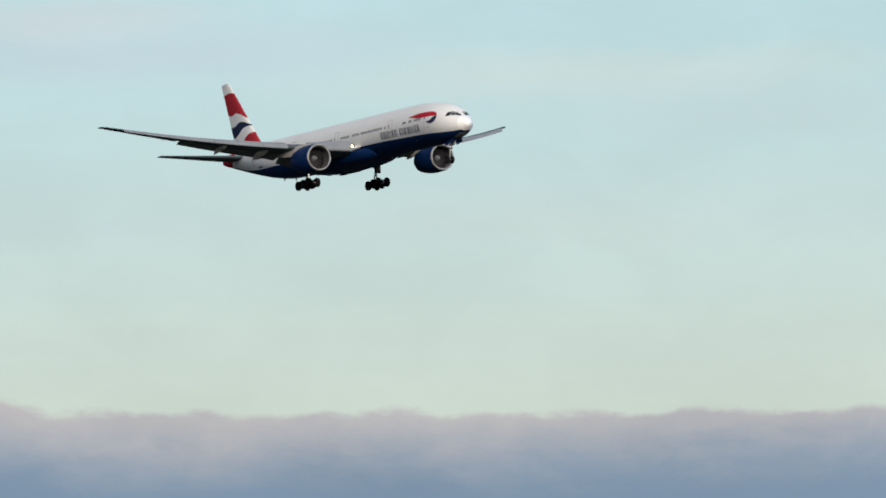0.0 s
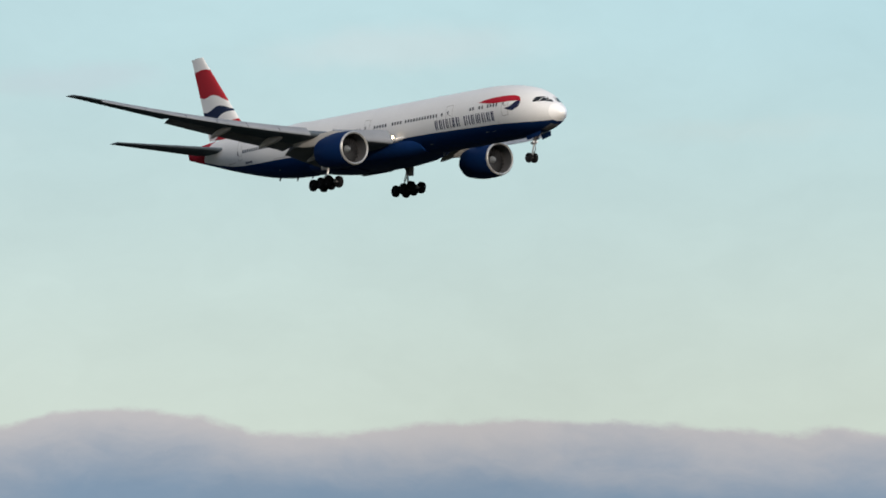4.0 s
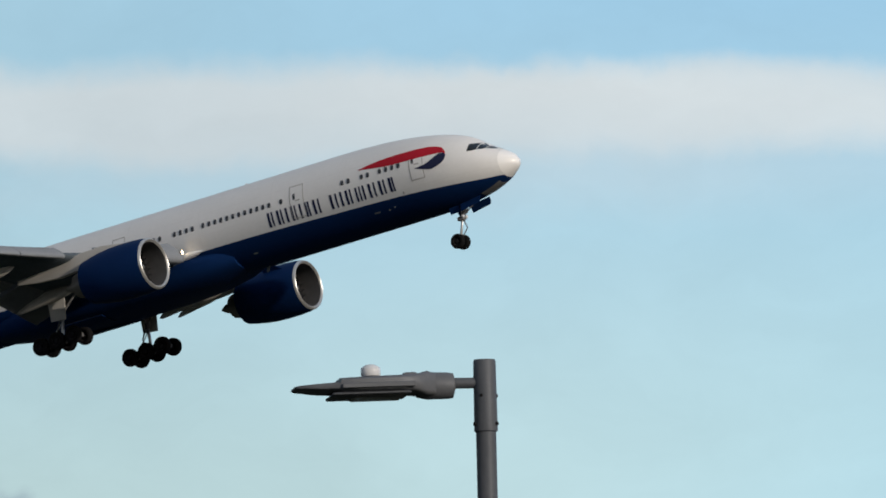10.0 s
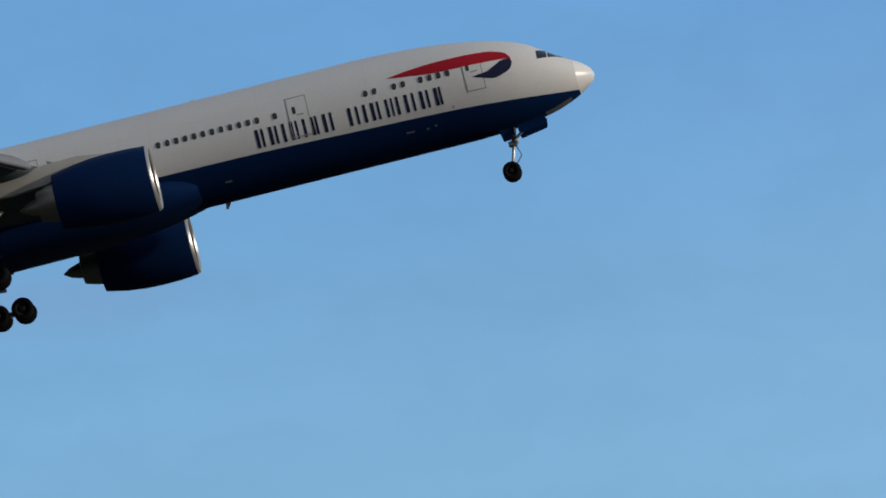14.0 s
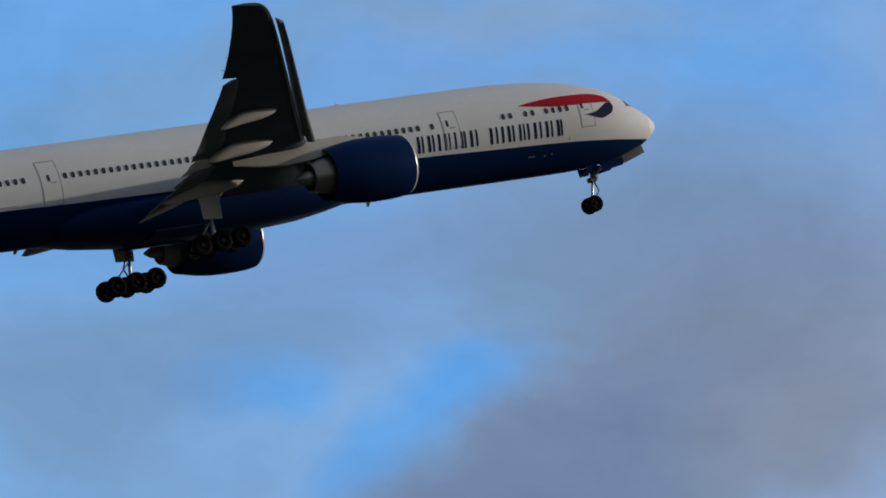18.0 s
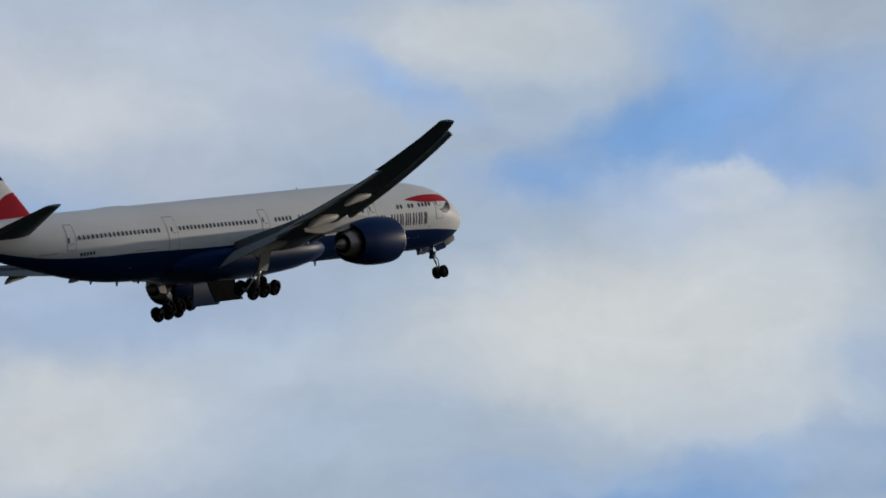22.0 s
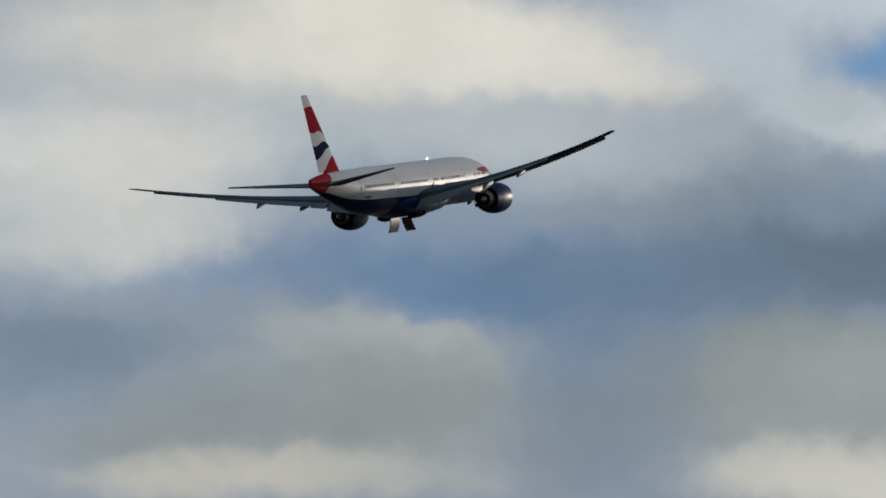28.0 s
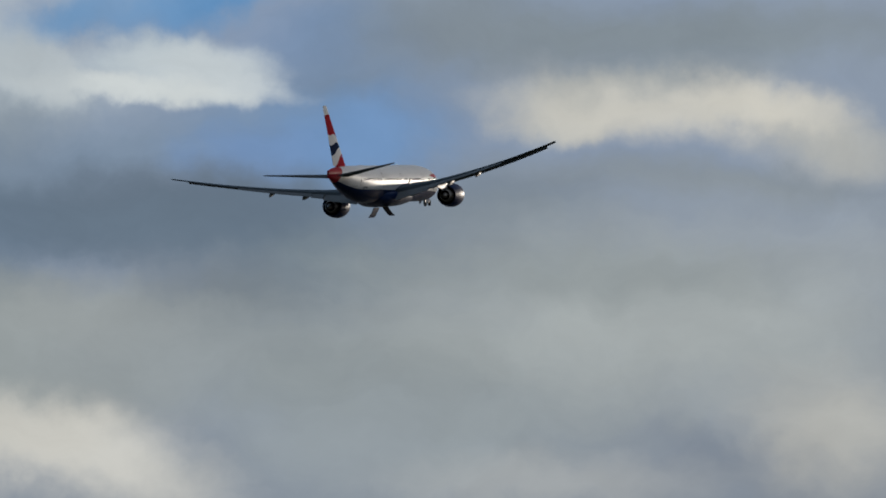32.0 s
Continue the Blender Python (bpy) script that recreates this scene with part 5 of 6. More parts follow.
def make_wings(plane):
    for side in (-1, 1):
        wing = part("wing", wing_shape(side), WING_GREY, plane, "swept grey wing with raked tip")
        for y0, y1 in ((3.6, 8.7), (11.2, 14.0), (14.06, 16.9), (16.96, 19.8), (19.86, 22.7), (22.76, 26.5), (26.56, 30.5)):
            part("slat", slat_shape(y0, y1, side), SLAT_METAL, wing, "extended slat, its grey darkened for shade")
        # added white strips: the sunlit line in the slat gap, put into the colour
        for y0, y1 in ((3.6, 8.7), (11.2, 22.7), (22.76, 30.4)):
            ys = [y0 + (y1 - y0) * i / 8 for i in range(9)]
            part("leading_edge_sunlit_strip", loft([[(p[0] + 0.012, p[1], p[2] + (0.012 if q < 8 else -0.012)) for q, p in enumerate(wing_ring(y, side, 0, 0.035, 8))] for y in ys]), WHITE, wing, "white strip for the sunlit wing edge behind the slat")
        MOVING["inner_flap", side] = part("inboard_flap", flap_shape(3.3, 8.9, side, 0.70, 0.98, 21, 0.1, 0.0), FLAP_GREY, wing, "lowered flap, its grey darkened for shade")
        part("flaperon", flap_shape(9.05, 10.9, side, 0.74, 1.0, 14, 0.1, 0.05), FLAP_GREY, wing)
        MOVING["outer_flap", side] = part("outboard_flap", flap_shape(11.0, 22.4, side, 0.74, 1.02, 17, 0.06, 0.0, 8), FLAP_GREY, wing, "lowered flap, its grey darkened for shade")
        for y in (24.1, 25.9):
            part("static_wick", tube((-(TE(y) - 0.02), side * y, wing_z(y) - 0.03), (-(TE(y) + 0.35), side * y, wing_z(y) - 0.06), 0.012, n=6), DARK, wing)
        for y, s0, s1, w, h in ((6.0, 34.4, 40.4, 0.38, 0.52), (12.4, 35.6, 40.4, 0.36, 0.44), (17.6, 38.0, 42.2, 0.31, 0.36)):
            c = TE(y) - LE(y)
            zf = wing_z(y) - 0.50 * THICK(y) * c * 0.55
            part("flap_track_fairing", pod(s0, s1, side * y, zf - 0.15, zf - 0.5, w, h, 0.4), FAIRING_GREY, wing, "pale boat-shaped flap fairing")
        lamp = part("landing_light", lathe([(-0.5, 0.05), (-0.3, 0.15), (0.05, 0.18), (0.055, 0.165), (-0.06, 0.15), (-0.06, 0.0)], 24), FAIRING_GREY, wing, "landing light in its hooded housing", pose(-27.0, side * 3.62, -1.14, 0, -3, -side * 4))
        part("lit_lens", lathe([(-0.05, 0.0), (-0.05, 0.148), (0.03, 0.146), (0.07, 0.12), (0.09, 0.0)], 24), BEAM, lamp, "lit warm lens")
        part("root_fairing", pod(25.6, 33.0, side * 2.95, -1.3, -1.75, 0.5, 0.36), WHITE, wing, "white fairing at the wing root")
        part("navigation_light", moved(lathe([(0.1, 0.02), (0.05, 0.07), (-0.2, 0.07), (-0.25, 0.02)], 12), pose(-46.2, side * 32.1, wing_z(32.1))), LENS, wing)


def make_engines(plane):
    outer = [(-25.56, 1.62), (-25.46, 1.68), (-25.42, 1.74), (-25.45, 1.80), (-25.6, 1.87)]
    cowl = [(-25.6, 1.87), (-26.1, 1.94), (-26.8, 1.985), (-27.8, 2.0), (-28.8, 1.96), (-29.8, 1.84), (-31.1, 1.58), (-31.12, 1.53), (-30.6, 1.5)]
    duct = [(-29.5, 1.5), (-27.3, 1.635), (-26.9, 1.635), (-25.54, 1.6), (-25.56, 1.64), (-26.9, 1.68), (-27.3, 1.68), (-29.5, 1.55)]
    core = [(-30.0, 1.2), (-30.8, 1.16), (-31.5, 1.05), (-32.2, 0.84), (-32.22, 0.78), (-31.8, 0.76)]
    plug = [(-31.6, 0.5), (-32.3, 0.48), (-32.9, 0.3), (-33.3, 0.06)]
    blade = []
    for i in range(22):
        w = 2 * math.pi * i / 22
        pts = []
        for r, a, b, lean in ((0.42, -0.10, 0.12, 0.0), (0.9, -0.14, 0.16, 0.10), (1.3, -0.12, 0.15, 0.22), (1.6, -0.06, 0.10, 0.30)):
            q = [(-27.02 - 0.16, w + lean + a / r * 1.2), (-27.02 + 0.16, w + lean + b / r * 1.2)]
            pts.append([(x, r * math.cos(t), r * math.sin(t)) for x, t in q])
        verts = [p for row in pts for p in row] + [(p[0] - 0.025, p[1], p[2]) for row in pts for p in row]
        faces = []
        for j in range(3):
            a = 2 * j
            faces += [(a, a + 1, a + 3, a + 2), (8 + a, 8 + a + 2, 8 + a + 3, 8 + a + 1), (a, a + 2, a + 10, a + 8), (a + 1, a + 9, a + 11, a + 3)]
        faces += [(6, 7, 15, 14), (0, 8, 9, 1)]
        blade.append((verts, faces))
    for side in (-1, 1):
        at = pose(0.12, side * 9.85, -2.85)
        nacelle = part("engine_nacelle", lathe(cowl, 64, caps=False), NAVY_PAINT, plane, "large navy engine cowling", at)
        part("intake_duct", loft([[(a, r * math.cos(math.pi * j / 24), r * math.sin(math.pi * j / 24)) for j in range(48)] for a, r in duct + duct[:1]], caps=False), DUCT, nacelle, "grey intake lining")
        part("inlet_lip", lathe(outer, 64, caps=False), BARE_METAL, nacelle, "bright bare-metal inlet ring")
        part("fan_case", lathe([(-27.25, 1.64), (-27.3, 1.0), (-27.35, 0.2)], 40), DARK, nacelle)
        for v in blade:
            part("fan_blade", v, FAN, nacelle)
        part("spinner", lathe([(-26.35, 0.02), (-26.45, 0.14), (-26.65, 0.29), (-26.95, 0.42), (-27.2, 0.45)], 32), FLAP_GREY, nacelle, "grey spinner cone")
        part("core_cowl", lathe(core, 48, caps=False), HOT_METAL, nacelle, "heat-stained bare metal core cowl")
        part("exhaust_plug", lathe(plug, 32), HOT_METAL, nacelle)
        part("bypass_duct", lathe([(-30.5, 1.5), (-30.55, 1.0)], 48, caps=False), DARK, nacelle)
        # strake on the inner shoulder and the round marks on both flanks
        part("strake", slab([(-26.6, -side * 1.35, 1.4), (-28.3, -side * 1.33, 1.42), (-28.3, -side * 1.75, 1.85), (-27.3, -side * 1.7, 1.8)], 0.04), NAVY_PAINT, nacelle)
        for flank in (-1, 1):
            part("round_mark", moved(lathe([(0.0, 0.17), (0.02, 0.17), (0.03, 0.15)], 24, "y"), pose(-27.76, 0, 0.11) @ Matrix.Translation((0, flank * 1.975, 0)) @ pose(0, 0, 0, 0, 0, 0)), WHITE, nacelle)
        # pylon
        rings = []
        for s, top, low, w in ((26.9, -0.95, -1.15, 0.05), (27.8, -0.78, -1.15, 0.22), (29.5, -0.55, -1.4, 0.30), (31.5, -0.62, -1.75, 0.32), (33.5, -0.95, -1.9, 0.30), (35.5, -1.1, -1.75, 0.22), (37.2, -1.2, -1.5, 0.06)):
            rings.append([(-s, side * 9.85 + a * w, z) for a, z in ((-0.6, top), (0.6, top), (1, (top + low) / 2), (0.7, low), (-0.7, low), (-1, (top + low) / 2))])
        part("pylon", loft(rings), FAIRING_GREY, plane, "pale grey engine pylon")


def wheel_meshes(name, r, w):
    tyre = mesh(name + "_tyre", *lathe([(-w * 0.3, r * 0.55), (-w * 0.5, r * 0.66), (-w * 0.5, r * 0.84), (-w * 0.38, r * 0.96), (-w * 0.12, r), (w * 0.12, r), (w * 0.38, r * 0.96), (w * 0.5, r * 0.84), (w * 0.5, r * 0.66), (w * 0.3, r * 0.55)], 36, "y"), TYRE)
    rim = mesh(name + "_rim", *lathe([(-w * 0.46, r * 0.12), (-w * 0.46, r * 0.2), (-w * 0.3, r * 0.26), (-w * 0.3, r * 0.46), (-w * 0.44, r * 0.56), (w * 0.44, r * 0.56), (w * 0.3, r * 0.46), (w * 0.3, r * 0.26), (w * 0.46, r * 0.2), (w * 0.46, r * 0.12)], 28, "y"), RIM)
    return tyre, rim


def make_gear(plane):
    tyre, rim = wheel_meshes("main_wheel", 0.665, 0.5)
    for side in (-1, 1):
        # everything is set out from the leg's hinge in the wing
        hinge = Vector((-36.9, side * 5.35, -1.75))
        shape = join(tube((0, 0, 0.25), (0, 0, -1.9), 0.2, 0.19), tube((0, -0.45, 0), (0, 0.45, 0), 0.15))
        leg = part("main_gear_leg", shape, GEAR_GREY, plane, "tall grey main undercarriage leg", Matrix.Translation(hinge))
        tilt = radians(4)
        foot = Vector((-0.15, side * 0.25, -3.62))
        part("piston", tube((0, side * 0.02, -1.85), tuple(foot), 0.115), CHROME, leg)
        part("side_brace", join(tube((0, 0, -1.6), (0.1, -side * 1.9, 0.1), 0.08), tube((0.25, 0, -1.3), (1.9, -side * 0.2, 0.1), 0.08)), GEAR_GREY, leg)
        part("torsion_link", join(slab([(-0.18, 0.06, -1.8), (-0.18, -0.06, -1.8), (-0.62, -0.04, -2.6), (-0.62, 0.04, -2.6)], 0.06), slab([(-0.62, 0.04, -2.6), (-0.62, -0.04, -2.6), (-0.25, -0.06, -3.4), (-0.25, 0.06, -3.4)], 0.06)), GEAR_GREY, leg)
        a, b = foot + Vector((1.75 * math.cos(tilt), 0, 1.75 * math.sin(tilt))), foot - Vector((1.75 * math.cos(tilt), 0, 1.75 * math.sin(tilt)))
        part("bogie_beam", join(tube(a, b, 0.17), tube(foot + Vector((0, 0, -0.2)), foot + Vector((0, 0, 0.25)), 0.2)), GEAR_GREY, leg, "six-wheel bogie beam")
        part("tilt_strut", tube(foot + Vector((-1.4, 0, 0.02)), (-0.1, 0, -2.2), 0.05), CHROME, leg)
        for i in (-1, 0, 1):
            hub = foot + Vector((1.47 * i * math.cos(tilt), 0, 1.47 * i * math.sin(tilt)))
            part("axle", tube(hub + Vector((0, -0.75, 0)), hub + Vector((0, 0.75, 0)), 0.09), GEAR_GREY, leg)
            for j in (-1, 1):
                m = Matrix.Translation(hub + Vector((0, j * 0.7, 0)))
                part("tyre", tyre, TYRE, leg, "black tyre", m)
                part("rim", rim, RIM, leg, at=m)
        # plate on the leg's outer side, and the hinged flap at the wing
        part("leg_door", slab([(0.75, side * 0.42, 0.1), (-0.85, side * 0.42, 0.1), (-0.75, side * 0.45, -2.05), (0.55, side * 0.45, -2.15)], 0.05), FAIRING_GREY, leg, "pale grey plate on the leg")
        MOVING["leg", side] = (leg, hinge, side)
        # belly doors on the keel
        keel = Vector((-37.3, side * 0.75, -3.9))
        rings = []
        for i in range(9):
            u = i / 8
            y, z = 1.8 * u, 0.04 + 0.36 * u * u
            rings.append([(1.9, side * y, z - 0.03), (-1.95, side * y, z - 0.03), (-1.95, side * y, z + 0.03), (1.9, side * y, z + 0.03)])
        d = part("main_gear_door", loft(rings), DOOR_INSIDE, plane, "large curved undercarriage door, dark inside", Matrix.Translation(keel))
        skin_out = [[(p[0], p[1], p[2] - 0.045) for p in r] for r in rings]
        part("outer_skin", loft(skin_out), NAVY_PAINT, d, "glossy navy outer face")
        MOVING["door", side] = (d, keel, side)
    tyre, rim = wheel_meshes("nose_wheel", 0.54, 0.4)
    hinge = Vector((-5.15, 0, -2.55))
    leg = part("nose_gear_leg", join(tube((0, 0, 0.2), (-0.35, 0, -1.45), 0.15, 0.14), tube((0, -0.4, 0), (0, 0.4, 0), 0.1)), GEAR_GREY, plane, "grey nose undercarriage leg", Matrix.Translation(hinge))
    hub = Vector((-0.78, 0, -2.88))
    part("piston", tube((-0.33, 0, -1.4), tuple(hub), 0.09), CHROME, leg)
    part("drag_brace", join(tube((-0.25, 0.12, -1.1), (1.2, 0.25, -0.1), 0.06), tube((-0.25, -0.12, -1.1), (1.2, -0.25, -0.1), 0.06)), GEAR_GREY, leg)
    part("steering_collar", block(-0.62, -0.12, -0.25, 0.25, -1.45, -1.15, 0.05), GEAR_GREY, leg)
    part("taxi_light", moved(lathe([(0.05, 0.11), (0.0, 0.13), (-0.12, 0.1)], 16), pose(-0.08, 0.22, -1.2)), CELL, leg)
    part("taxi_light", moved(lathe([(0.05, 0.11), (0.0, 0.13), (-0.12, 0.1)], 16), pose(-0.08, -0.22, -1.2)), CELL, leg)
    part("torsion_link", join(slab([(-0.22, 0.05, -1.4), (-0.22, -0.05, -1.4), (-0.02, -0.03, -2.05), (-0.02, 0.03, -2.05)], 0.05), slab([(-0.02, 0.03, -2.05), (-0.02, -0.03, -2.05), (-0.62, -0.05, -2.7), (-0.62, 0.05, -2.7)], 0.05)), GEAR_GREY, leg)
    part("axle", tube(hub + Vector((0, -0.5, 0)), hub + Vector((0, 0.5, 0)), 0.07), GEAR_GREY, leg)
    for j in (-1, 1):
        m = Matrix.Translation(hub + Vector((0, j * 0.36, 0)))
        part("tyre", tyre, TYRE, leg, "black tyre", m)
        part("rim", rim, RIM, leg, at=m)
    MOVING["nose", 0] = (leg, hinge, 0)
    for side in (-1, 1):
        d = part("nose_gear_door", loft([[(-3.3, side * 0.62, -2.74), (-5.05, side * 0.62, -2.95), (-5.05, side * 0.58, -2.95), (-3.3, side * 0.58, -2.74)],
                                         [(-3.32, side * 0.74, -3.02), (-5.0, side * 0.76, -3.24), (-5.0, side * 0.72, -3.24), (-3.32, side * 0.70, -3.02)],
                                         [(-3.4, side * 0.78, -3.24), (-4.95, side * 0.8, -3.5), (-4.95, side * 0.76, -3.5), (-3.4, side * 0.74, -3.24)]]), NAVY_PAINT, plane, "navy nose undercarriage door")
        part("nose_gear_leg_door", slab([(-5.2, side * 0.5, -2.95), (-6.1, side * 0.5, -3.0), (-6.0, side * 0.55, -3.5), (-5.3, side * 0.55, -3.45)], 0.04), NAVY_PAINT, plane)


def make_forward_doors(plane):
    """Doors ahead of the nose leg, shut flush with the belly until the wheels come up."""
    def under(s, y):
        zc = MID_Z(s)
        return zc - (zc - BOT(s)) * math.sqrt(1 - (y / WID(s)) ** 2)

    for side in (-1, 1):
        rings = []
        for i in range(9):
            st = 1.6 + 1.65 * i / 8
            row = [(0.02 + 0.53 * j / 5) for j in range(6)]
            rings.append([(-st, side * y, under(st, y) - 0.012) for y in row] + [(-st, side * y, under(st, y) + 0.03) for y in row[::-1]])
        door = part("forward_nose_gear_door", loft(rings), GEAR_GREY, plane, "grey forward nose undercarriage door")
        a, b = (Vector((-st, side * 0.55, under(st, 0.55))) for st in (1.6, 3.25))
        MOVING["forward_door", side] = (door, a, (b - a).normalized())


plane = new("airliner")
tagged(plane, "white airliner with navy belly and red-white-navy fin, wheels down, flying", "airliner")
make_body(plane)
make_tail(plane)
make_wings(plane)
make_engines(plane)
make_gear(plane)
make_forward_doors(plane)


# ---- the street lamp ----
def make_lamp():
    """A column with a flat lantern on a short side arm; z up from its foot, the arm along +x."""
    lamp = new("street_lamp")
    tagged(lamp, "grey steel street lamp with flat lantern on short arm", "street lamp")
    h = 5.521
    part("column", lathe([(0.0, 0.075), (1.1, 0.075), (1.15, 0.05), (h - 0.3, 0.05), (h - 0.29, 0.04)], 32, "z"), POLE_PAINT, lamp, "slim grey steel column")
    part("base_plate", block(-0.16, 0.16, -0.16, 0.16, 0.0, 0.03), POLE_PAINT, lamp)
    part("head_sleeve", lathe([(h - 0.36, 0.048), (h - 0.355, 0.058), (h - 0.345, 0.0585), (h - 0.01, 0.0555), (h, 0.052), (h, 0.0)], 32, "z"), POLE_PAINT, lamp, "wider sleeve at the column's head")
    for a in (0.4, 2.5, 4.6):
        part("set_screw", moved(lathe([(0.05, 0.009), (0.068, 0.009), (0.07, 0.006)], 10), pose(0, 0, h - 0.32, 0, 0, math.degrees(a))), DARK, lamp)
        part("set_screw", moved(lathe([(0.05, 0.008), (0.062, 0.008), (0.064, 0.005)], 10), pose(0, 0, h - 0.18, 0, 0, math.degrees(a) + 40)), DARK, lamp)
    z = h - 0.115
    part("arm", tube((0.03, 0, z), (0.2, 0, z + 0.0), 0.027, n=20), POLE_PAINT, lamp)
    part("spigot", lathe([(0.15, 0.03), (0.16, 0.062), (0.19, 0.066), (0.29, 0.068), (0.34, 0.058), (0.36, 0.03)], 24), LAMP_PAINT, lamp, at=pose(0, 0, z - 0.012))
    rings = []
    for x, w, top, low in ((0.24, 0.055, 0.055, -0.055), (0.28, 0.10, 0.066, -0.062), (0.33, 0.15, 0.05, -0.045), (0.40, 0.165, 0.047, -0.04), (0.58, 0.165, 0.043, -0.04), (0.66, 0.16, 0.04, -0.036), (0.665, 0.158, 0.018, -0.03), (0.76, 0.14, 0.014, -0.024), (0.84, 0.11, 0.008, -0.012), (0.855, 0.09, 0.004, -0.006)):
        r = []
        for j in range(20):
            t = 2 * math.pi * j / 20
            c, d = math.cos(t), math.sin(t)
            r.append((x, w * math.copysign(abs(c) ** 0.5, c), (top if d > 0 else -low) * math.copysign(abs(d) ** 0.45, d)))
        rings.append(r)
    head = part("lantern", loft(rings), LAMP_PAINT, lamp, "flat grey lantern tapering to its tip", pose(-0.025, 0, z, 0, 1.3, 0) @ Matrix.Diagonal((1.145, 1.1, 1.0, 1.0)))
    part("side_rib", join(block(0.34, 0.66, -0.172, -0.16, -0.02, 0.006, 0.004), block(0.34, 0.66, 0.16, 0.172, -0.02, 0.006, 0.004)), LAMP_PAINT, head)
    part("top_boss", block(0.32, 0.38, -0.05, 0.05, 0.045, 0.062, 0.006), LAMP_PAINT, head)
    part("lens_frame", block(0.36, 0.70, -0.15, 0.15, -0.052, -0.036, 0.006), POLE_PAINT, head)
    part("lens", block(0.38, 0.60, -0.13, 0.13, -0.06, -0.045, 0.006), LENS, head, "dark glass under the lantern")
    cell = part("photocell", lathe([(0.038, 0.034), (0.045, 0.037), (0.052, 0.034)], 24, "z"), POLE_PAINT, head, at=pose(0.515, 0, 0))
    part("photocell_dome", lathe([(0.052, 0.04), (0.056, 0.043), (0.09, 0.043), (0.094, 0.04), (0.108, 0.022), (0.112, 0.0)], 12, "z"), CELL, cell, "pale translucent cap")
    return lamp


street_lamp = make_lamp()
street_lamp.matrix_basis = pose(-24.419, 32.311, 0, 0, 0, 225.1)


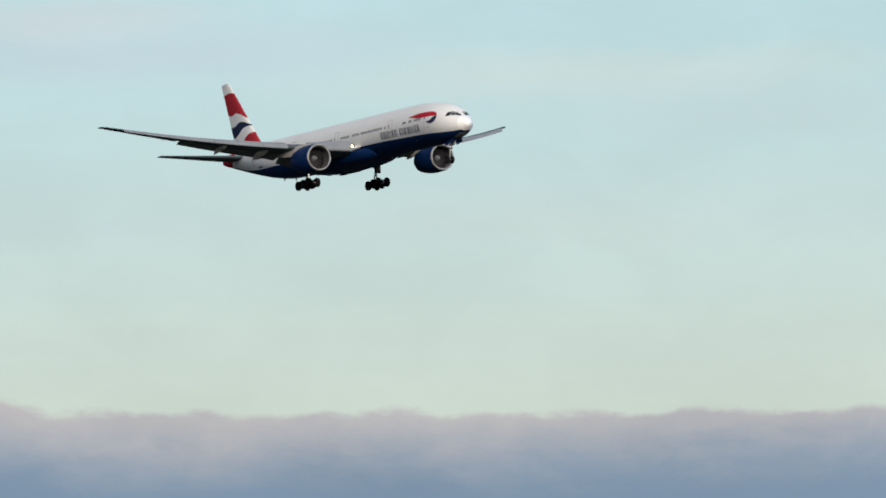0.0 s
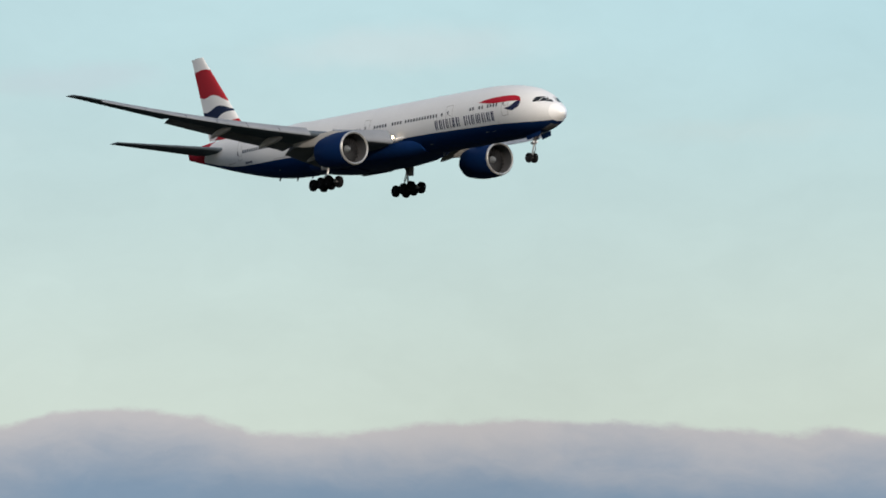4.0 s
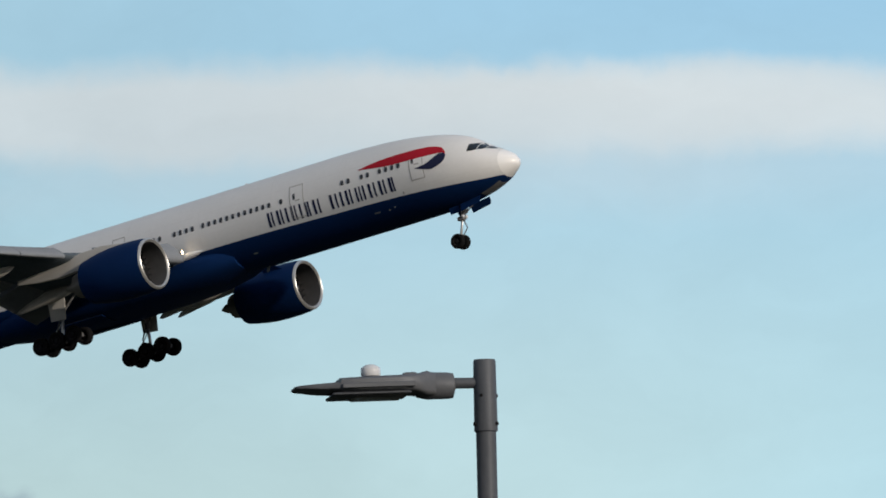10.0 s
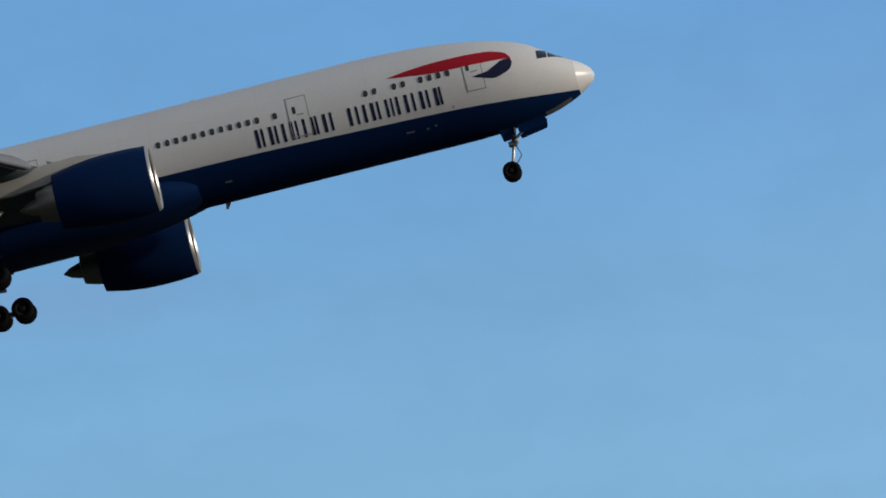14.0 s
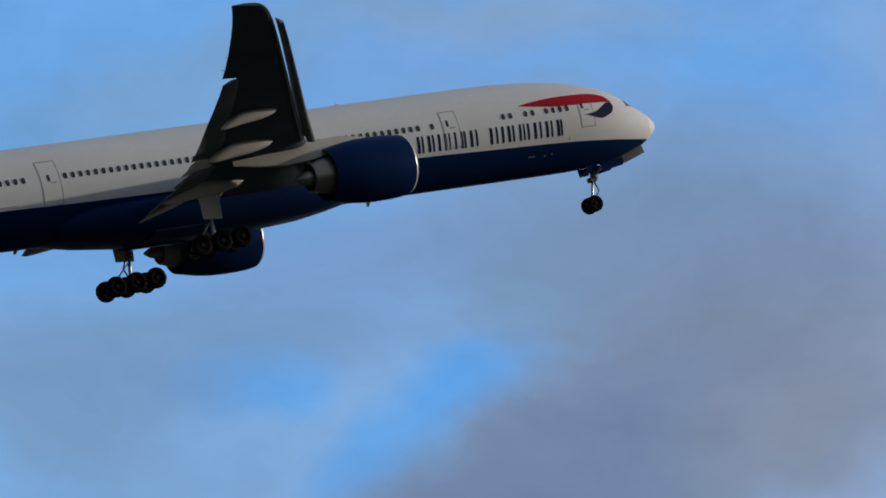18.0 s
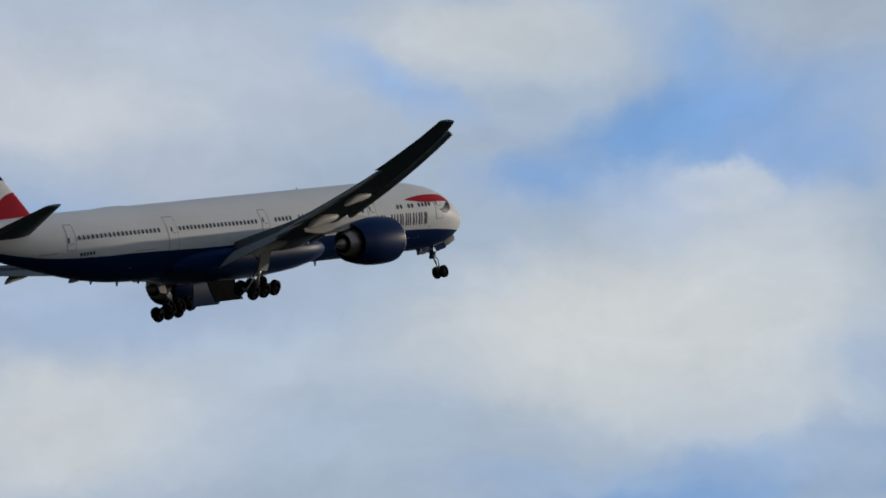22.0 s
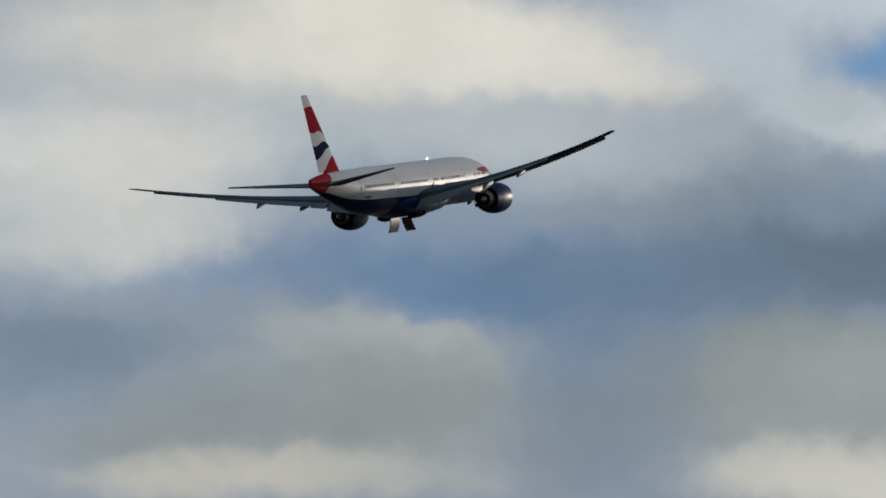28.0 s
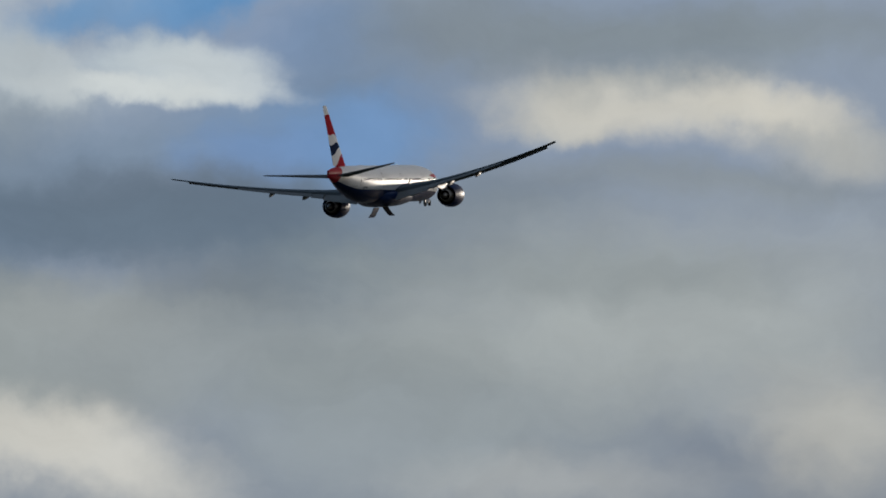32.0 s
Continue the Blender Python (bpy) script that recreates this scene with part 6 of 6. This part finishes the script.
# ---- what moves ----
def motions():
    walk(plane, [
        (0, pose(-1036.22, 453.38, 78.92, 1.35, -3.06, 5.62)), (1, pose(-967.25, 453.82, 75.43, 0.95, -3.12, 5.53)),
        (2, pose(-898.23, 454.21, 72.31, 0.55, -3.13, 5.42)), (3, pose(-830.17, 455.05, 69.77, 0.28, -3.31, 5.30)),
        (4, pose(-762.11, 456.01, 67.75, 0.08, -3.78, 5.22)), (5, pose(-693.71, 457.00, 66.33, -0.08, -4.60, 5.26)),
        (6, pose(-624.96, 458.18, 65.61, -0.22, -5.69, 5.37)), (7, pose(-555.87, 459.54, 65.71, -0.31, -6.87, 5.44)),
        (8, pose(-486.44, 460.98, 66.78, -0.34, -7.95, 5.34)), (9, pose(-416.60, 462.16, 69.01, -0.25, -8.91, 5.01)),
        (10, pose(-346.26, 462.62, 72.59, -0.04, -9.81, 4.62)), (11, pose(-275.62, 462.40, 77.71, 0.17, -10.65, 4.24)),
        (12, pose(-204.77, 461.65, 84.33, 0.30, -11.45, 4.03)), (13, pose(-133.71, 460.62, 92.29, 0.30, -12.20, 4.03)),
        (14, pose(-62.43, 459.51, 101.48, 0.23, -12.91, 4.15)), (15, pose(9.05, 458.44, 111.83, 0.14, -13.56, 4.34)),
        (16, pose(80.74, 457.47, 123.25, 0.08, -14.13, 4.54)), (17, pose(152.62, 456.59, 135.67, 0.05, -14.56, 4.77)),
        (18, pose(224.70, 455.90, 149.03, 0.03, -14.87, 5.03)), (19, pose(297.02, 455.51, 163.28, 0.00, -15.20, 5.21)),
        (20, pose(369.41, 455.17, 178.20, -0.00, -15.64, 5.38)), (21, pose(440.96, 454.22, 193.27, -0.28, -16.28, 5.77)),
        (22, pose(511.84, 452.95, 208.49, -0.75, -17.03, 6.26)), (23, pose(582.88, 451.89, 224.07, -0.70, -17.69, 6.68)),
        (24, pose(655.53, 451.75, 240.35, -0.85, -17.96, 6.81)), (25, pose(728.94, 452.06, 257.12, -1.00, -17.98, 7.00)),
        (26, pose(802.63, 452.79, 274.25, -1.15, -17.89, 7.32)), (27, pose(876.30, 453.85, 291.70, -1.38, -17.74, 7.61)),
        (28, pose(949.19, 454.76, 309.38, -1.51, -17.70, 7.81)), (29, pose(1021.87, 455.33, 327.11, -1.63, -17.49, 7.66)),
        (30, pose(1096.96, 456.34, 345.45, -1.79, -17.05, 7.30)), (31, pose(1182.01, 460.82, 366.60, -2.01, -16.48, 7.04)),
        (32, pose(1268.69, 464.26, 387.88, -2.22, -15.95, 6.85)),
    ])
    for (kind, side), held in MOVING.items():
        if kind.endswith("flap"):
            # the flaps come up a little after the approach, each round its own front edge
            y0, y1, u0 = (11.0, 22.4, 0.74) if kind == "outer_flap" else (3.3, 8.9, 0.70)
            a, b = (Vector((-(LE(y) + u0 * (TE(y) - LE(y))), side * y, wing_z(y) - 0.1 - 0.02 * (TE(y) - LE(y)) * (1 - y / 16))) for y in (y0, y1))
            way = (b - a).normalized() * side
            up = 6 if kind == "outer_flap" else 3
            rows = [(t, Matrix.Translation(a) @ Matrix.Rotation(radians(w), 4, way) @ Matrix.Translation(-a)) for t, w in ((0, 0), (4.5, 0), (8.5, up), (32, up))]
            walk(held, rows)
            continue
        if kind == "forward_door":
            ob, a, way = held
            turns = ((0, 0), (16.6, 0), (17.3, 80), (25.0, 80), (26.2, 0), (32, 0))
            walk(ob, [(t, Matrix.Translation(a) @ Matrix.Rotation(radians(-w * side), 4, way) @ Matrix.Translation(-a)) for t, w in turns])
            continue
        ob, at, side = held
        if kind == "leg":
            if side < 0:
                turns = ((0, 0), (19.8, 0), (21, 17), (22, 25), (23, 32), (24, 42), (24.5, 46), (26.5, 58), (28, 72), (29.4, 87), (32, 87))
            else:
                turns = ((0, 0), (20, 0), (21, 6), (22, 14), (23, 19), (24, 27), (24.5, 33), (26.5, 54), (28, 72), (29.4, 87), (32, 87))
            rows = [(t, pose(*at, -a * side, 0, 0)) for t, a in turns]
        elif kind == "door":
            turns = ((0, 0), (19.2, 0), (20.2, 50), (21, 86), (30.8, 86), (32, 68))
            rows = [(t, pose(*at, -a * side, 0, 0)) for t, a in turns]
        else:
            turns = ((0, 0), (19.6, 0), (21, 20), (22, 42), (23, 48), (24, 60), (25.4, 88), (32, 88))
            rows = [(t, pose(*at, 0, -a, 0)) for t, a in turns]
        walk(ob, rows)


motions()
